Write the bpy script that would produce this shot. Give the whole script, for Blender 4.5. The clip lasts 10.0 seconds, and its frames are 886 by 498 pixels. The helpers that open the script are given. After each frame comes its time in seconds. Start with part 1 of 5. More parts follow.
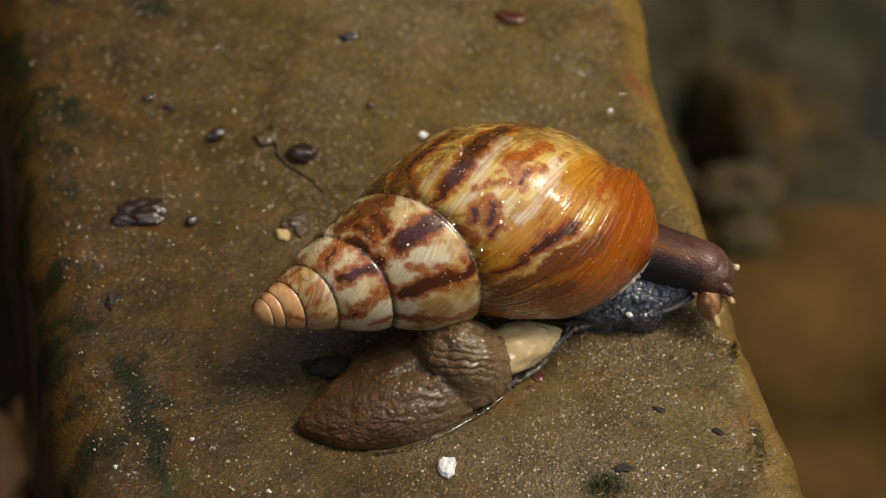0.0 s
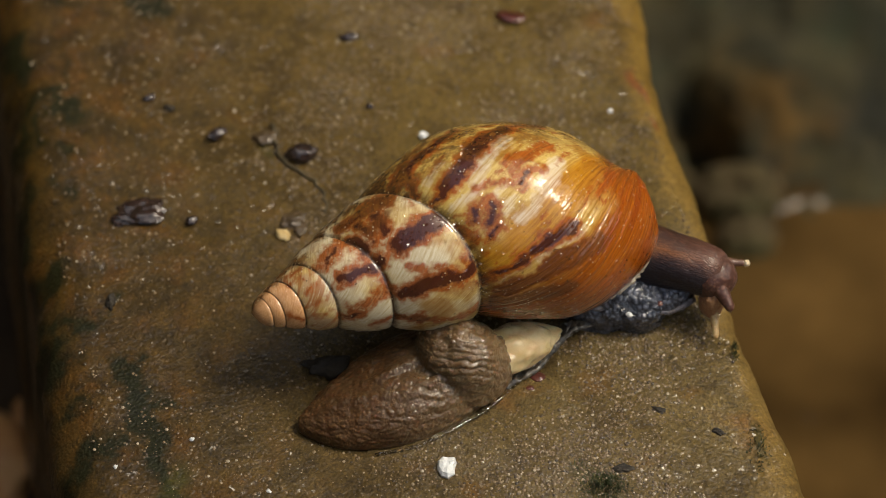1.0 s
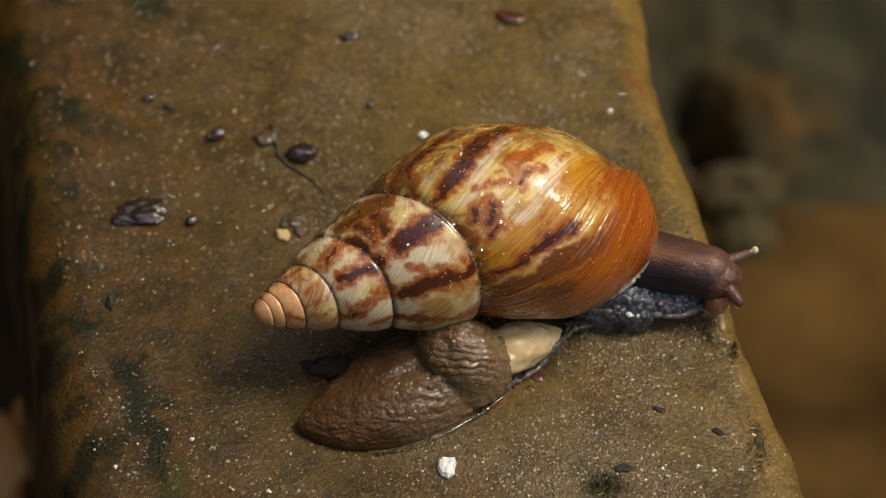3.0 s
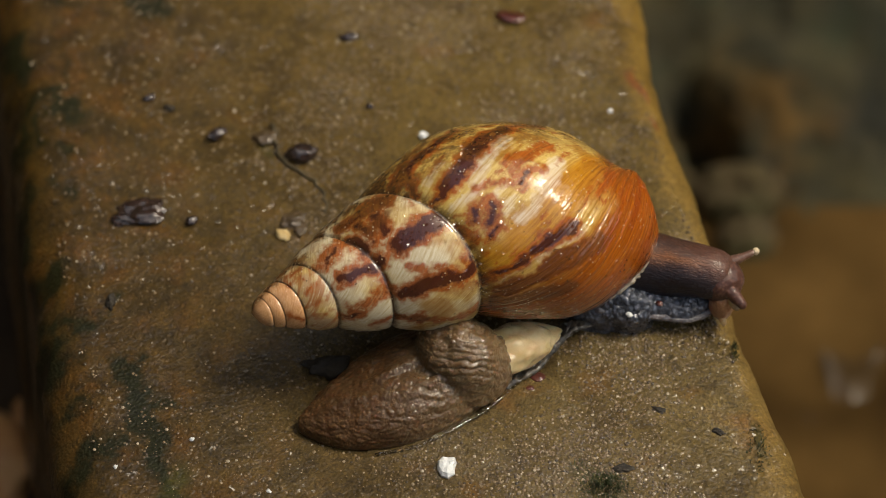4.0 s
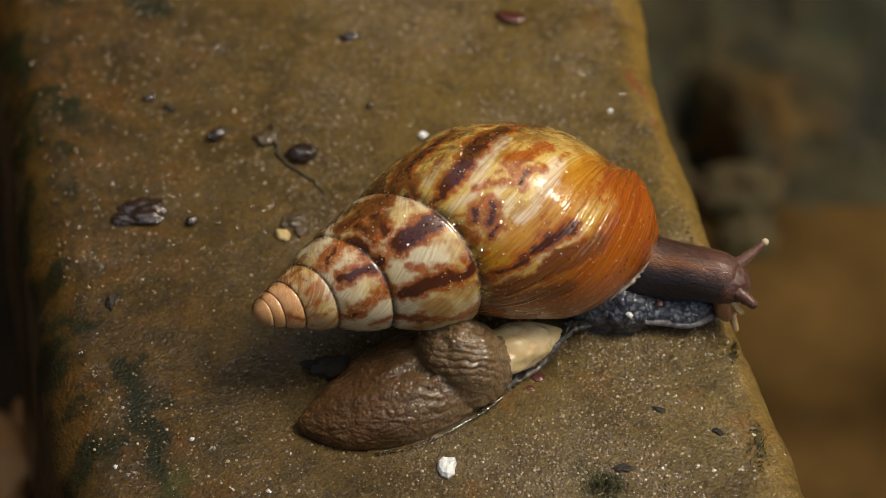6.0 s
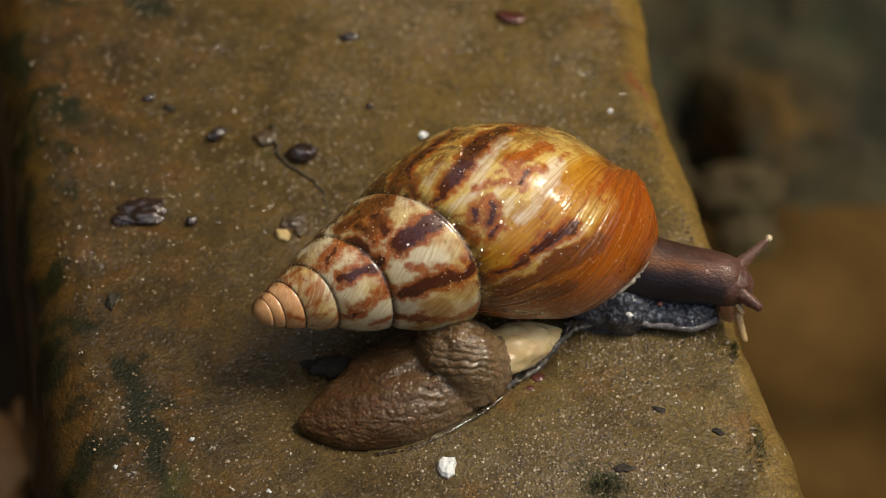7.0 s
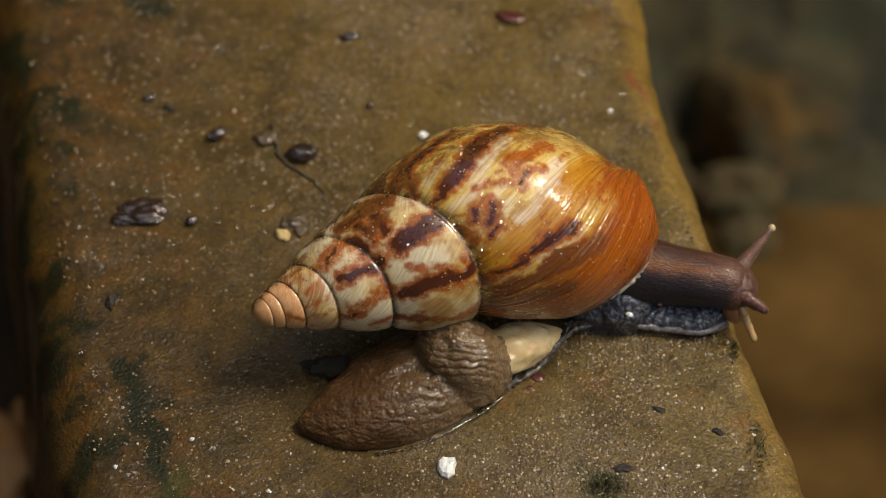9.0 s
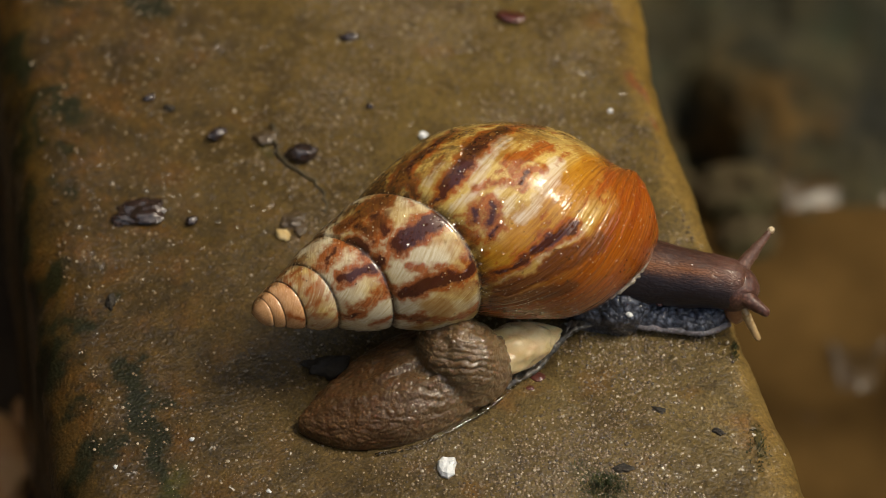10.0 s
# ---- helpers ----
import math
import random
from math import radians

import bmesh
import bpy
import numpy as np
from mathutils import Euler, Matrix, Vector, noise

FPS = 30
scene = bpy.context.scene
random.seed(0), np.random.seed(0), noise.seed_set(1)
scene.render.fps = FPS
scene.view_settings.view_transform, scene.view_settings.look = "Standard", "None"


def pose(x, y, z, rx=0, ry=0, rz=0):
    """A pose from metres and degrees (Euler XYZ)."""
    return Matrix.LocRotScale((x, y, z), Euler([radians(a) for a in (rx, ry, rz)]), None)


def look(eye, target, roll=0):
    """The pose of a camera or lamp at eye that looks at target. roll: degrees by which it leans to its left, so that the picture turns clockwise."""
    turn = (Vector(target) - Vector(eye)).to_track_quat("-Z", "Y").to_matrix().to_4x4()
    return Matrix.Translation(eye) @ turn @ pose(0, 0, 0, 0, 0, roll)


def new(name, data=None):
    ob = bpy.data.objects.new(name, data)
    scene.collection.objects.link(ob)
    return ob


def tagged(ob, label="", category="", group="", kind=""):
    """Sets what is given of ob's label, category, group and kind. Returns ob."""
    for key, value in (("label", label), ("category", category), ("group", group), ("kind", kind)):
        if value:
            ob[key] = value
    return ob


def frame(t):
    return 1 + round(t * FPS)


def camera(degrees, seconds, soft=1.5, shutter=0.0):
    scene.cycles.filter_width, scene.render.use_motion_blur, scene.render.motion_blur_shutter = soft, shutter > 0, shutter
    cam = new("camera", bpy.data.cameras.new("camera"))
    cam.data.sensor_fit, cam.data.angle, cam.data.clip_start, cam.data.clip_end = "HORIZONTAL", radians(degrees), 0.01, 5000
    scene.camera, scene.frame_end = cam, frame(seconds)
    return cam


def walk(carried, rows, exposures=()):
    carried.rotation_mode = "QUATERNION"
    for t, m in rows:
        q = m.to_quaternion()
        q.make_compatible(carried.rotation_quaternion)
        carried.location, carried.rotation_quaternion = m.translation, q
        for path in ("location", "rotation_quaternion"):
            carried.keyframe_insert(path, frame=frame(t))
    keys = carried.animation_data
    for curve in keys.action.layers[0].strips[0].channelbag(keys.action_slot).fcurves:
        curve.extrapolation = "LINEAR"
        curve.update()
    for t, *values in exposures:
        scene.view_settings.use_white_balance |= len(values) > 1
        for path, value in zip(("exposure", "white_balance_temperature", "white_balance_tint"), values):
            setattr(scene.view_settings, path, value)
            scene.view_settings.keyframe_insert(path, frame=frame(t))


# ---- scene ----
# ---- camera: a still macro shot from above ----
cam = camera(18, 10.0, soft=0.62)
EYE_AT = (0.0, -0.3651, 0.4351)
walk(cam, [(0, look(EYE_AT, (0, 0, 0))), (10, look(EYE_AT, (0, 0, 0)))],
     exposures=[(0, 0.32, 7700, 5), (10, 0.32, 7700, 5)])
cam.data.dof.use_dof = True
cam.data.dof.focus_distance = 0.534
cam.data.dof.aperture_fstop = 11.5

# ---- light: a soft bright sky nearly overhead, between high walls added out of view ----
SUN_ELEV, SUN_TURN = 61, 83
world = bpy.data.worlds.new("sky")
scene.world = world
world.use_nodes = True
wn = world.node_tree.nodes
sky = wn.new("ShaderNodeTexSky")
sky.sky_type, sky.sun_disc = 'NISHITA', False
sky.dust_density = 3.5
sky.sun_elevation, sky.sun_rotation = radians(SUN_ELEV), radians(SUN_TURN)
world.node_tree.links.new(sky.outputs[0], wn["Background"].inputs[0])
wn["Background"].inputs[1].default_value = 0.15
sun_data = bpy.data.lights.new("sun", 'SUN')
sun_data.energy, sun_data.angle, sun_data.color = 1.5, radians(18), (1.0, 0.97, 0.93)
sun = new("sun", sun_data)
_el, _tu = radians(SUN_ELEV), radians(SUN_TURN)
sun.matrix_world = look((math.sin(_tu) * math.cos(_el), math.cos(_tu) * math.cos(_el), math.sin(_el)), (0, 0, 0))


# ---- materials ----
class Mat:
    """A node material with short ways to its usual nodes."""

    def __init__(self, name, rough=0.5, coat=0.0, coat_rough=0.05, metal=0.0, ior=1.45):
        self.m = bpy.data.materials.new(name)
        self.m.use_nodes = True
        self.t = self.m.node_tree
        self.p = self.t.nodes["Principled BSDF"]
        self.put("Roughness", rough), self.put("Coat Weight", coat), self.put("Coat Roughness", coat_rough), self.put("Metallic", metal), self.put("IOR", ior), self.put("Coat IOR", 1.6)

    def link(self, a, socket):
        if hasattr(a, "is_linked"):
            self.t.links.new(a, socket)
        else:
            socket.default_value = a

    def put(self, name, value):
        socket = self.p.inputs[name]
        if isinstance(value, tuple) and len(value) == 3 and socket.type == 'RGBA':
            value = (*value, 1.0)
        self.link(value, socket)

    def node(self, kind, **inputs):
        n = self.t.nodes.new("ShaderNode" + kind)
        for k, v in inputs.items():
            self.link(v, n.inputs[k.replace("_", " ")])
        return n

    def obj(self):
        return self.node("TexCoord").outputs["Object"]

    def uv(self):
        return self.node("UVMap").outputs[0]

    def scaled(self, vec, scale, rot=(0, 0, 0), loc=(0, 0, 0)):
        return self.node("Mapping", Vector=vec, Scale=scale, Rotation=rot, Location=loc).outputs[0]

    def noise(self, vec, scale, detail=4.0, rough=0.55, distortion=0.0):
        return self.node("TexNoise", Vector=vec, Scale=scale, Detail=detail, Roughness=rough, Distortion=distortion).outputs[0]

    def noise_colour(self, vec, scale, detail=3.0):
        return self.node("TexNoise", Vector=vec, Scale=scale, Detail=detail).outputs[1]

    def cells(self, vec, scale, feature='F1', out=0, randomness=1.0):
        n = self.node("TexVoronoi", Vector=vec, Scale=scale, Randomness=randomness)
        n.feature = feature
        return n.outputs[out]

    def ramp(self, fac, stops, interp='LINEAR'):
        n = self.node("ValToRGB", Fac=fac)
        e = n.color_ramp.elements
        n.color_ramp.interpolation = interp
        while len(e) < len(stops):
            e.new(0.5)
        for x, (pos, c) in zip(e, stops):
            x.position = pos
            x.color = (c, c, c, 1) if isinstance(c, (int, float)) else (*c, 1)
        return n.outputs[0]

    def math(self, op, a, b=0.0, clamp=False):
        n = self.t.nodes.new("ShaderNodeMath")
        n.operation, n.use_clamp = op, clamp
        self.link(a, n.inputs[0]), self.link(b, n.inputs[1])
        return n.outputs[0]

    def vec(self, op, a, b=(0, 0, 0), s=1.0):
        n = self.t.nodes.new("ShaderNodeVectorMath")
        n.operation = op
        self.link(a, n.inputs[0]), self.link(b, n.inputs[1])
        if op == 'SCALE':
            self.link(s, n.inputs["Scale"])
        return n.outputs["Value"] if op in ('LENGTH', 'DISTANCE', 'DOT_PRODUCT') else n.outputs[0]

    def mix(self, fac, a, b, blend='MIX'):
        n = self.t.nodes.new("ShaderNodeMix")
        n.data_type, n.blend_type = 'RGBA', blend
        self.link(fac, n.inputs[0])
        for v, i in ((a, 6), (b, 7)):
            self.link((*v, 1.0) if isinstance(v, tuple) and len(v) == 3 else v, n.inputs[i])
        return n.outputs[2]

    def split(self, vec):
        return self.node("SeparateXYZ", Vector=vec).outputs

    def bump(self, height, dist, strength=1.0, base=None):
        n = self.node("Bump", Height=height, Strength=strength, Distance=dist)
        if base is not None:
            self.link(base, n.inputs["Normal"])
        return n.outputs[0]

    def facets(self, vec, scale, share, tilt, base):
        """Small flat drops, each turned its own way, on a share of the cells."""
        tone = self.cells(vec, scale, out=1)
        pick = self.ramp(self.split(tone)[0], [(1 - share - 0.01, 0.0), (1 - share, 1.0)])
        turn = self.vec('MULTIPLY', self.vec('SUBTRACT', tone, (1 - share / 2, 0.5, 0.5)), (tilt / share, tilt, tilt))
        turn = self.vec('MULTIPLY', turn, self.node("CombineXYZ", X=pick, Y=pick, Z=pick).outputs[0])
        return self.vec('NORMALIZE', self.vec('ADD', base, turn))

    def blotch(self, vec, x, y, rx, ry, turn=0.0, soft=0.5):
        """1 inside an oval on the plan, falling off to 0 at its edge."""
        q = self.scaled(vec, (1, 1, 0), loc=(-x, -y, 0))
        q = self.node("VectorRotate", Vector=q, Angle=radians(-turn)).outputs[0]
        q = self.vec('MULTIPLY', q, (1 / rx, 1 / ry, 0))
        return self.ramp(self.vec('LENGTH', q), [(1 - soft, 1.0), (1.0, 0.0)])


def wet_concrete():
    w = Mat("wet_concrete", rough=0.42, coat=0.35, coat_rough=0.16)
    o = w.obj()
    big = w.noise(o, 22, 5, 0.6)
    mid = w.noise(o, 130, 5, 0.65)
    fine = w.noise(o, 1300, 4, 0.75)
    c = w.ramp(big, [(0.3, (0.050, 0.030, 0.009)), (0.5, (0.085, 0.058, 0.022)), (0.7, (0.117, 0.083, 0.036))])
    c = w.mix(w.ramp(mid, [(0.42, 0.0), (0.7, 0.75)]), c, (0.158, 0.114, 0.054))
    c = w.mix(w.ramp(mid, [(0.28, 0.7), (0.45, 0.0)]), c, (0.042, 0.025, 0.009))
    c = w.mix(w.ramp(fine, [(0.3, 0.75), (0.5, 0.0)]), c, (0.030, 0.019, 0.009))
    c = w.mix(w.ramp(fine, [(0.6, 0.0), (0.78, 0.7)]), c, (0.25, 0.185, 0.095))
    rust = w.noise(o, 60, 3, 0.5)
    c = w.mix(w.ramp(rust, [(0.60, 0.0), (0.74, 0.6)]), c, (0.16, 0.068, 0.016))
    # darker towards the left edge, with rust there; then scars and stains of their own shape
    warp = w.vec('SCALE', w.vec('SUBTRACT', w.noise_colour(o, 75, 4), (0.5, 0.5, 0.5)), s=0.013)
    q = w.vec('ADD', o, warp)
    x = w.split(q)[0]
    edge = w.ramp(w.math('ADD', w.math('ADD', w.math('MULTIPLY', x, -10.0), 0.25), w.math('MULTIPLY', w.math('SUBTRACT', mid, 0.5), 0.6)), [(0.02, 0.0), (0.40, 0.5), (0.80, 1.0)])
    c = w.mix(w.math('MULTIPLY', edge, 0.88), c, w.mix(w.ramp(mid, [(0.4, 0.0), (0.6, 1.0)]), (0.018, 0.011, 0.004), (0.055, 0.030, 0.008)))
    # a lighter ochre strip along the right rim
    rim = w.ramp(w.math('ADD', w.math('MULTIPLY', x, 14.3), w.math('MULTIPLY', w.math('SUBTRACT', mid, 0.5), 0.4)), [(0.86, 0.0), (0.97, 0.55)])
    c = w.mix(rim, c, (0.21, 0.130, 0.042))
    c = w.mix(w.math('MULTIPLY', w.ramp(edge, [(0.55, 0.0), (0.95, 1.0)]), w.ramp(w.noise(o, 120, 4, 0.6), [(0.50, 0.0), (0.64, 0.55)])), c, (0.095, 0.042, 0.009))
    for bx, by, rx, ry, turn in SCARS:
        c = w.mix(w.math('MULTIPLY', w.blotch(q, bx, by, rx, ry, turn, 0.6), 0.75), c, (0.150, 0.042, 0.022))
    field = w.node("Attribute")
    field.attribute_name = "stain"
    dark = w.math('ADD', field.outputs["Fac"], w.math('ADD', w.math('MULTIPLY', w.math('SUBTRACT', w.noise(o, 170, 5, 0.75), 0.5), 5.0), w.math('MULTIPLY', w.math('SUBTRACT', fine, 0.5), 1.2)))
    dark = w.ramp(w.math('ADD', w.math('MULTIPLY', dark, 0.5), 0.12), [(0.0, 0.0), (0.62, 1.0)])
    c = w.mix(w.math('MULTIPLY', dark, 0.95), c, (0.010, 0.012, 0.006))
    green = None
    for bx, by, rx, ry, turn in GREENS:
        m = w.blotch(q, bx, by, rx, ry, turn, 0.7)
        green = m if green is None else w.math('MAXIMUM', green, m)
    c = w.mix(w.math('MULTIPLY', green, 0.7), c, (0.030, 0.034, 0.009))
    tint = w.split(w.cells(o, 2100, out=1))[0]
    tint2 = w.split(w.cells(o, 1100, out=1))[1]
    speck = w.math('ADD', w.math('MULTIPLY', tint, 0.65), w.math('MULTIPLY', tint2, 0.35))
    c = w.mix(1.0, c, w.ramp(speck, [(0.12, 0.60), (0.30, 0.86), (0.5, 1.0), (0.8, 1.12), (0.95, 1.5)]), 'MULTIPLY')
    # yellower, less blue towards the far end
    c = w.mix(w.ramp(w.math('ADD', w.math('MULTIPLY', w.split(o)[1], 10.0), 0.4), [(0.1, 0.0), (0.6, 0.9)]), c, w.mix(1.0, c, (1.10, 1.04, 0.70), 'MULTIPLY'))
    c = w.mix(1.0, c, (1.02, 0.99, 0.75), 'MULTIPLY')
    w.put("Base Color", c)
    w.put("Specular IOR Level", 0.22)
    sand = w.cells(w.vec('ADD', o, w.vec('SCALE', w.noise_colour(o, 2000, 2), s=0.0004)), 1900, 'SMOOTH_F1')
    grains = w.ramp(sand, [(0.15, 1.0), (0.7, 0.0)])
    coarse = w.ramp(w.cells(o, 900), [(0.05, 1.0), (0.4, 0.0)])
    h = w.math('ADD', w.math('MULTIPLY', grains, 0.6), w.math('ADD', w.math('MULTIPLY', fine, 0.6), w.math('MULTIPLY', coarse, 0.35)))
    b1 = w.bump(mid, 0.0006, 0.6)
    w.put("Normal", w.bump(h, 0.00024, 0.9, b1))
    # water stands on the grains in small domes
    d1, d2 = w.cells(o, 1050), w.cells(o, 2000)
    drops = w.math('MULTIPLY', w.math('ADD', w.math('MULTIPLY', d1, d1), w.math('MULTIPLY', w.math('MULTIPLY', d2, d2), 0.5)), -1.0)
    w.put("Coat Normal", w.facets(o, 1350, 0.22, 0.80, w.bump(drops, 0.00014, 1.0, b1)))
    wet = w.noise(o, 40, 3, 0.5)
    film = w.math('MULTIPLY', w.ramp(wet, [(0.32, 0.15), (0.6, 0.7)]), w.math('SUBTRACT', 1.0, w.math('MULTIPLY', dark, 0.85)))
    w.put("Coat Weight", w.math('MULTIPLY', film, w.ramp(w.split(w.cells(o, 1300, out=1))[2], [(0.20, 0.15), (0.40, 1.0)])))
    w.put("Coat Roughness", w.ramp(wet, [(0.3, 0.07), (0.7, 0.03)]))
    w.put("Roughness", w.ramp(wet, [(0.3, 0.65), (0.7, 0.45)]))
    return w.m


def shell_material():
    s = Mat("shell", rough=0.30, coat=1.0, coat_rough=0.03)
    uv = s.uv()
    u, v = s.split(uv)[0], s.split(uv)[1]
    o = s.obj()

    def mark(name):
        n = s.node("Attribute")
        n.attribute_name = name
        return n.outputs["Fac"]
    last = mark("last_whorl")
    # growth lines run a little aslant from suture to base
    soft, fine = s.noise(o, 190, 3, 0.6), s.noise(o, 800, 3, 0.65)
    fray = s.math('ADD', s.math('MULTIPLY', s.math('SUBTRACT', soft, 0.5), 0.035), s.math('MULTIPLY', s.math('SUBTRACT', fine, 0.5), 0.012))
    clean = s.math('ADD', u, s.math('MULTIPLY', v, SLANT))

    def along(scale, stretch, bend, detail=4, rough=0.7):
        return s.noise(s.node("CombineXYZ", X=s.math('ADD', clean, s.math('MULTIPLY', fray, bend)), Y=s.math('MULTIPLY', v, stretch)).outputs[0], scale, detail, rough)
    line, hair, broad = along(190, 0.015, 0.12, 4, 0.75), along(520, 0.012, 0.10, 3, 0.7), along(34, 0.08, 0.3, 3, 0.6)
    g1 = s.math('ADD', s.math('ADD', clean, s.math('MULTIPLY', fray, 0.30)), 1.0)
    wobble = s.math('ADD', s.math('MULTIPLY', s.math('SUBTRACT', soft, 0.5), 1.5), s.math('ADD', s.math('MULTIPLY', s.math('SUBTRACT', line, 0.5), 1.2), s.math('MULTIPLY', s.math('SUBTRACT', fine, 0.5), 1.2)))
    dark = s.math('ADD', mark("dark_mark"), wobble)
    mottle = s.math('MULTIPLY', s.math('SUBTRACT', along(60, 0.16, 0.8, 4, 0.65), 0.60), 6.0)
    rust = s.math('MAXIMUM', s.math('ADD', s.math('MAXIMUM', mark("rust_mark"), s.math('ADD', mark("dark_mark"), 0.95)), s.math('MULTIPLY', wobble, 1.3)), s.math('SUBTRACT', mottle, s.math('ADD', s.math('MULTIPLY', s.math('MAXIMUM', mark("pale_sheen_mark"), -0.5), 0.5), s.math('MULTIPLY', s.math('SUBTRACT', 1.0, last), 2.0))))
    pale = s.math('ADD', mark("pale_sheen_mark"), s.math('MULTIPLY', wobble, 0.9))
    # grounds: cream and horn white on the older whorls, gold to orange towards the lip
    cream = s.mix(s.ramp(line, [(0.28, 0.0), (0.58, 1.0)]), (0.42, 0.22, 0.032), (0.66, 0.47, 0.145))
    cream = s.mix(s.ramp(soft, [(0.48, 0.0), (0.62, 0.7)]), cream, (0.34, 0.130, 0.013))
    horn = s.mix(s.ramp(line, [(0.30, 0.0), (0.60, 1.0)]), (0.47, 0.34, 0.165), (0.70, 0.63, 0.45))
    horn = s.mix(s.ramp(s.noise(o, 95, 3), [(0.46, 0.0), (0.58, 0.9)]), horn, cream)
    deep = s.mix(line, (0.020, 0.006, 0.006), (0.085, 0.020, 0.012))
    warm = s.mix(s.ramp(line, [(0.3, 0.0), (0.65, 1.0)]), (0.15, 0.026, 0.004), (0.42, 0.095, 0.009))
    low = s.ramp(v, [(0.55, 0.0), (0.80, 1.0)])
    lower = s.math('MULTIPLY', low, s.ramp(g1, [(0.80, 0.0), (0.87, 1.0)]))
    gold = s.mix(s.ramp(line, [(0.30, 0.0), (0.62, 1.0)]), (0.28, 0.096, 0.005), (0.55, 0.255, 0.022))
    orange = s.mix(s.ramp(line, [(0.30, 0.0), (0.66, 1.0)]), (0.150, 0.025, 0.002), (0.43, 0.108, 0.006))
    gold = s.mix(s.math('MAXIMUM', lower, s.ramp(g1, [(0.865, 0.0), (0.92, 1.0)])), gold, orange)
    gold = s.mix(s.math('MULTIPLY', s.ramp(broad, [(0.48, 0.0), (0.60, 0.8)]), s.ramp(g1, [(0.85, 0.25), (0.92, 1.0)])), gold, (0.24, 0.040, 0.003))
    gold = s.mix(s.ramp(line, [(0.28, 0.7), (0.36, 0.0)]), gold, (0.10, 0.022, 0.003))
    gold = s.mix(s.ramp(hair, [(0.56, 0.0), (0.70, 0.30)]), gold, (0.72, 0.40, 0.05))
    body = s.mix(s.math('MAXIMUM', s.ramp(g1, AMBER), lower), cream, gold)
    # pale streaks: cream marking together with sky sheen painted into the colour
    body = s.mix(s.math('MULTIPLY', s.ramp(pale, [(0.0, 0.0), (1.0, 0.72)]), s.ramp(line, [(0.34, 0.25), (0.56, 1.0)])), body, s.mix(line, (0.58, 0.45, 0.30), (0.80, 0.75, 0.65)))
    body = s.mix(s.ramp(g1, [(0.52, 1.0), (0.575, 0.0)]), body, s.mix(s.ramp(broad, [(0.42, 0.0), (0.5, 1.0)]), (0.10, 0.026, 0.008), cream))
    # early whorls: horn with thin flames, then plain pinkish tan to a dark tip
    old = s.ramp(s.math('MULTIPLY', u, -0.1), [(0.27, 0.0), (0.31, 1.0)])
    spire = s.mix(s.math('MULTIPLY', s.ramp(s.math('MULTIPLY', u, -0.1), [(0.10, 0.0), (0.2, 0.35)]), s.ramp(soft, [(0.45, 0.0), (0.6, 1.0)])), horn, (0.50, 0.43, 0.35))
    spire = s.mix(s.math('MULTIPLY', s.ramp(along(42, 0.02, 0.2, 3, 0.6), [(0.50, 0.0), (0.60, 0.8)]), old), spire, (0.34, 0.125, 0.035))
    tip = s.ramp(s.math('MULTIPLY', u, -0.1), [(0.35, 0.0), (0.40, 0.9)])
    spire = s.mix(tip, spire, s.mix(s.ramp(line, [(0.35, 0.0), (0.65, 1.0)]), (0.56, 0.24, 0.095), (0.74, 0.43, 0.215)))
    spire = s.mix(s.ramp(s.math('MULTIPLY', u, -0.1), [(0.625, 0.0), (0.645, 0.9)]), spire, (0.030, 0.014, 0.008))
    c = s.mix(last, spire, body)
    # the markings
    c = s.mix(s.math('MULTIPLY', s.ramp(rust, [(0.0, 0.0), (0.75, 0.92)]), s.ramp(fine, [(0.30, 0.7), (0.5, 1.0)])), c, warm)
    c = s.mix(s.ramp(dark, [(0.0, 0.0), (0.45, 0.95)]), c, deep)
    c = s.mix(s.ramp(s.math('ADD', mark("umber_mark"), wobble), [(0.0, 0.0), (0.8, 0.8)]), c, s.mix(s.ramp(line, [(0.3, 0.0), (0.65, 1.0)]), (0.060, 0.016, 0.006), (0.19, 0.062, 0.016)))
    # stained and crusted on the side away from the lip, grime in the growth lines
    crust = s.math('MULTIPLY', s.ramp(mark("turn"), [(0.30, 0.95), (0.46, 0.0)]), s.ramp(s.noise(o, 210, 5, 0.7), [(0.42, 0.0), (0.54, 1.0)]))
    c = s.mix(crust, c, s.mix(s.ramp(fine, [(0.4, 0.0), (0.6, 1.0)]), (0.030, 0.012, 0.006), (0.20, 0.085, 0.016)))
    c = s.mix(s.math('MULTIPLY', s.ramp(s.noise(o, 60, 3, 0.6), [(0.48, 0.0), (0.7, 0.5)]), s.ramp(line, [(0.3, 1.0), (0.55, 0.1)])), c, (0.20, 0.075, 0.012))
    dirt = s.math('ADD', s.noise(o, 900, 3, 0.65), s.math('MULTIPLY', s.math('SUBTRACT', s.noise(o, 70, 2), 0.5), 0.30))
    c = s.mix(s.ramp(dirt, [(0.69, 0.0), (0.75, 0.75)]), c, (0.045, 0.026, 0.009))
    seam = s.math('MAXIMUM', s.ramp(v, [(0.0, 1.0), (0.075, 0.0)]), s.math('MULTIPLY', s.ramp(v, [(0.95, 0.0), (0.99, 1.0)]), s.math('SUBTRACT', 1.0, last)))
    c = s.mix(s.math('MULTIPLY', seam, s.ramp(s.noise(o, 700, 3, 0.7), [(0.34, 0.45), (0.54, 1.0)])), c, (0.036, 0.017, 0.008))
    flecks = s.cells(o, 760)
    c = s.mix(s.ramp(flecks, [(0.09, 0.75), (0.13, 0.0)]), c, (0.62, 0.50, 0.32))
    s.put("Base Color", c)
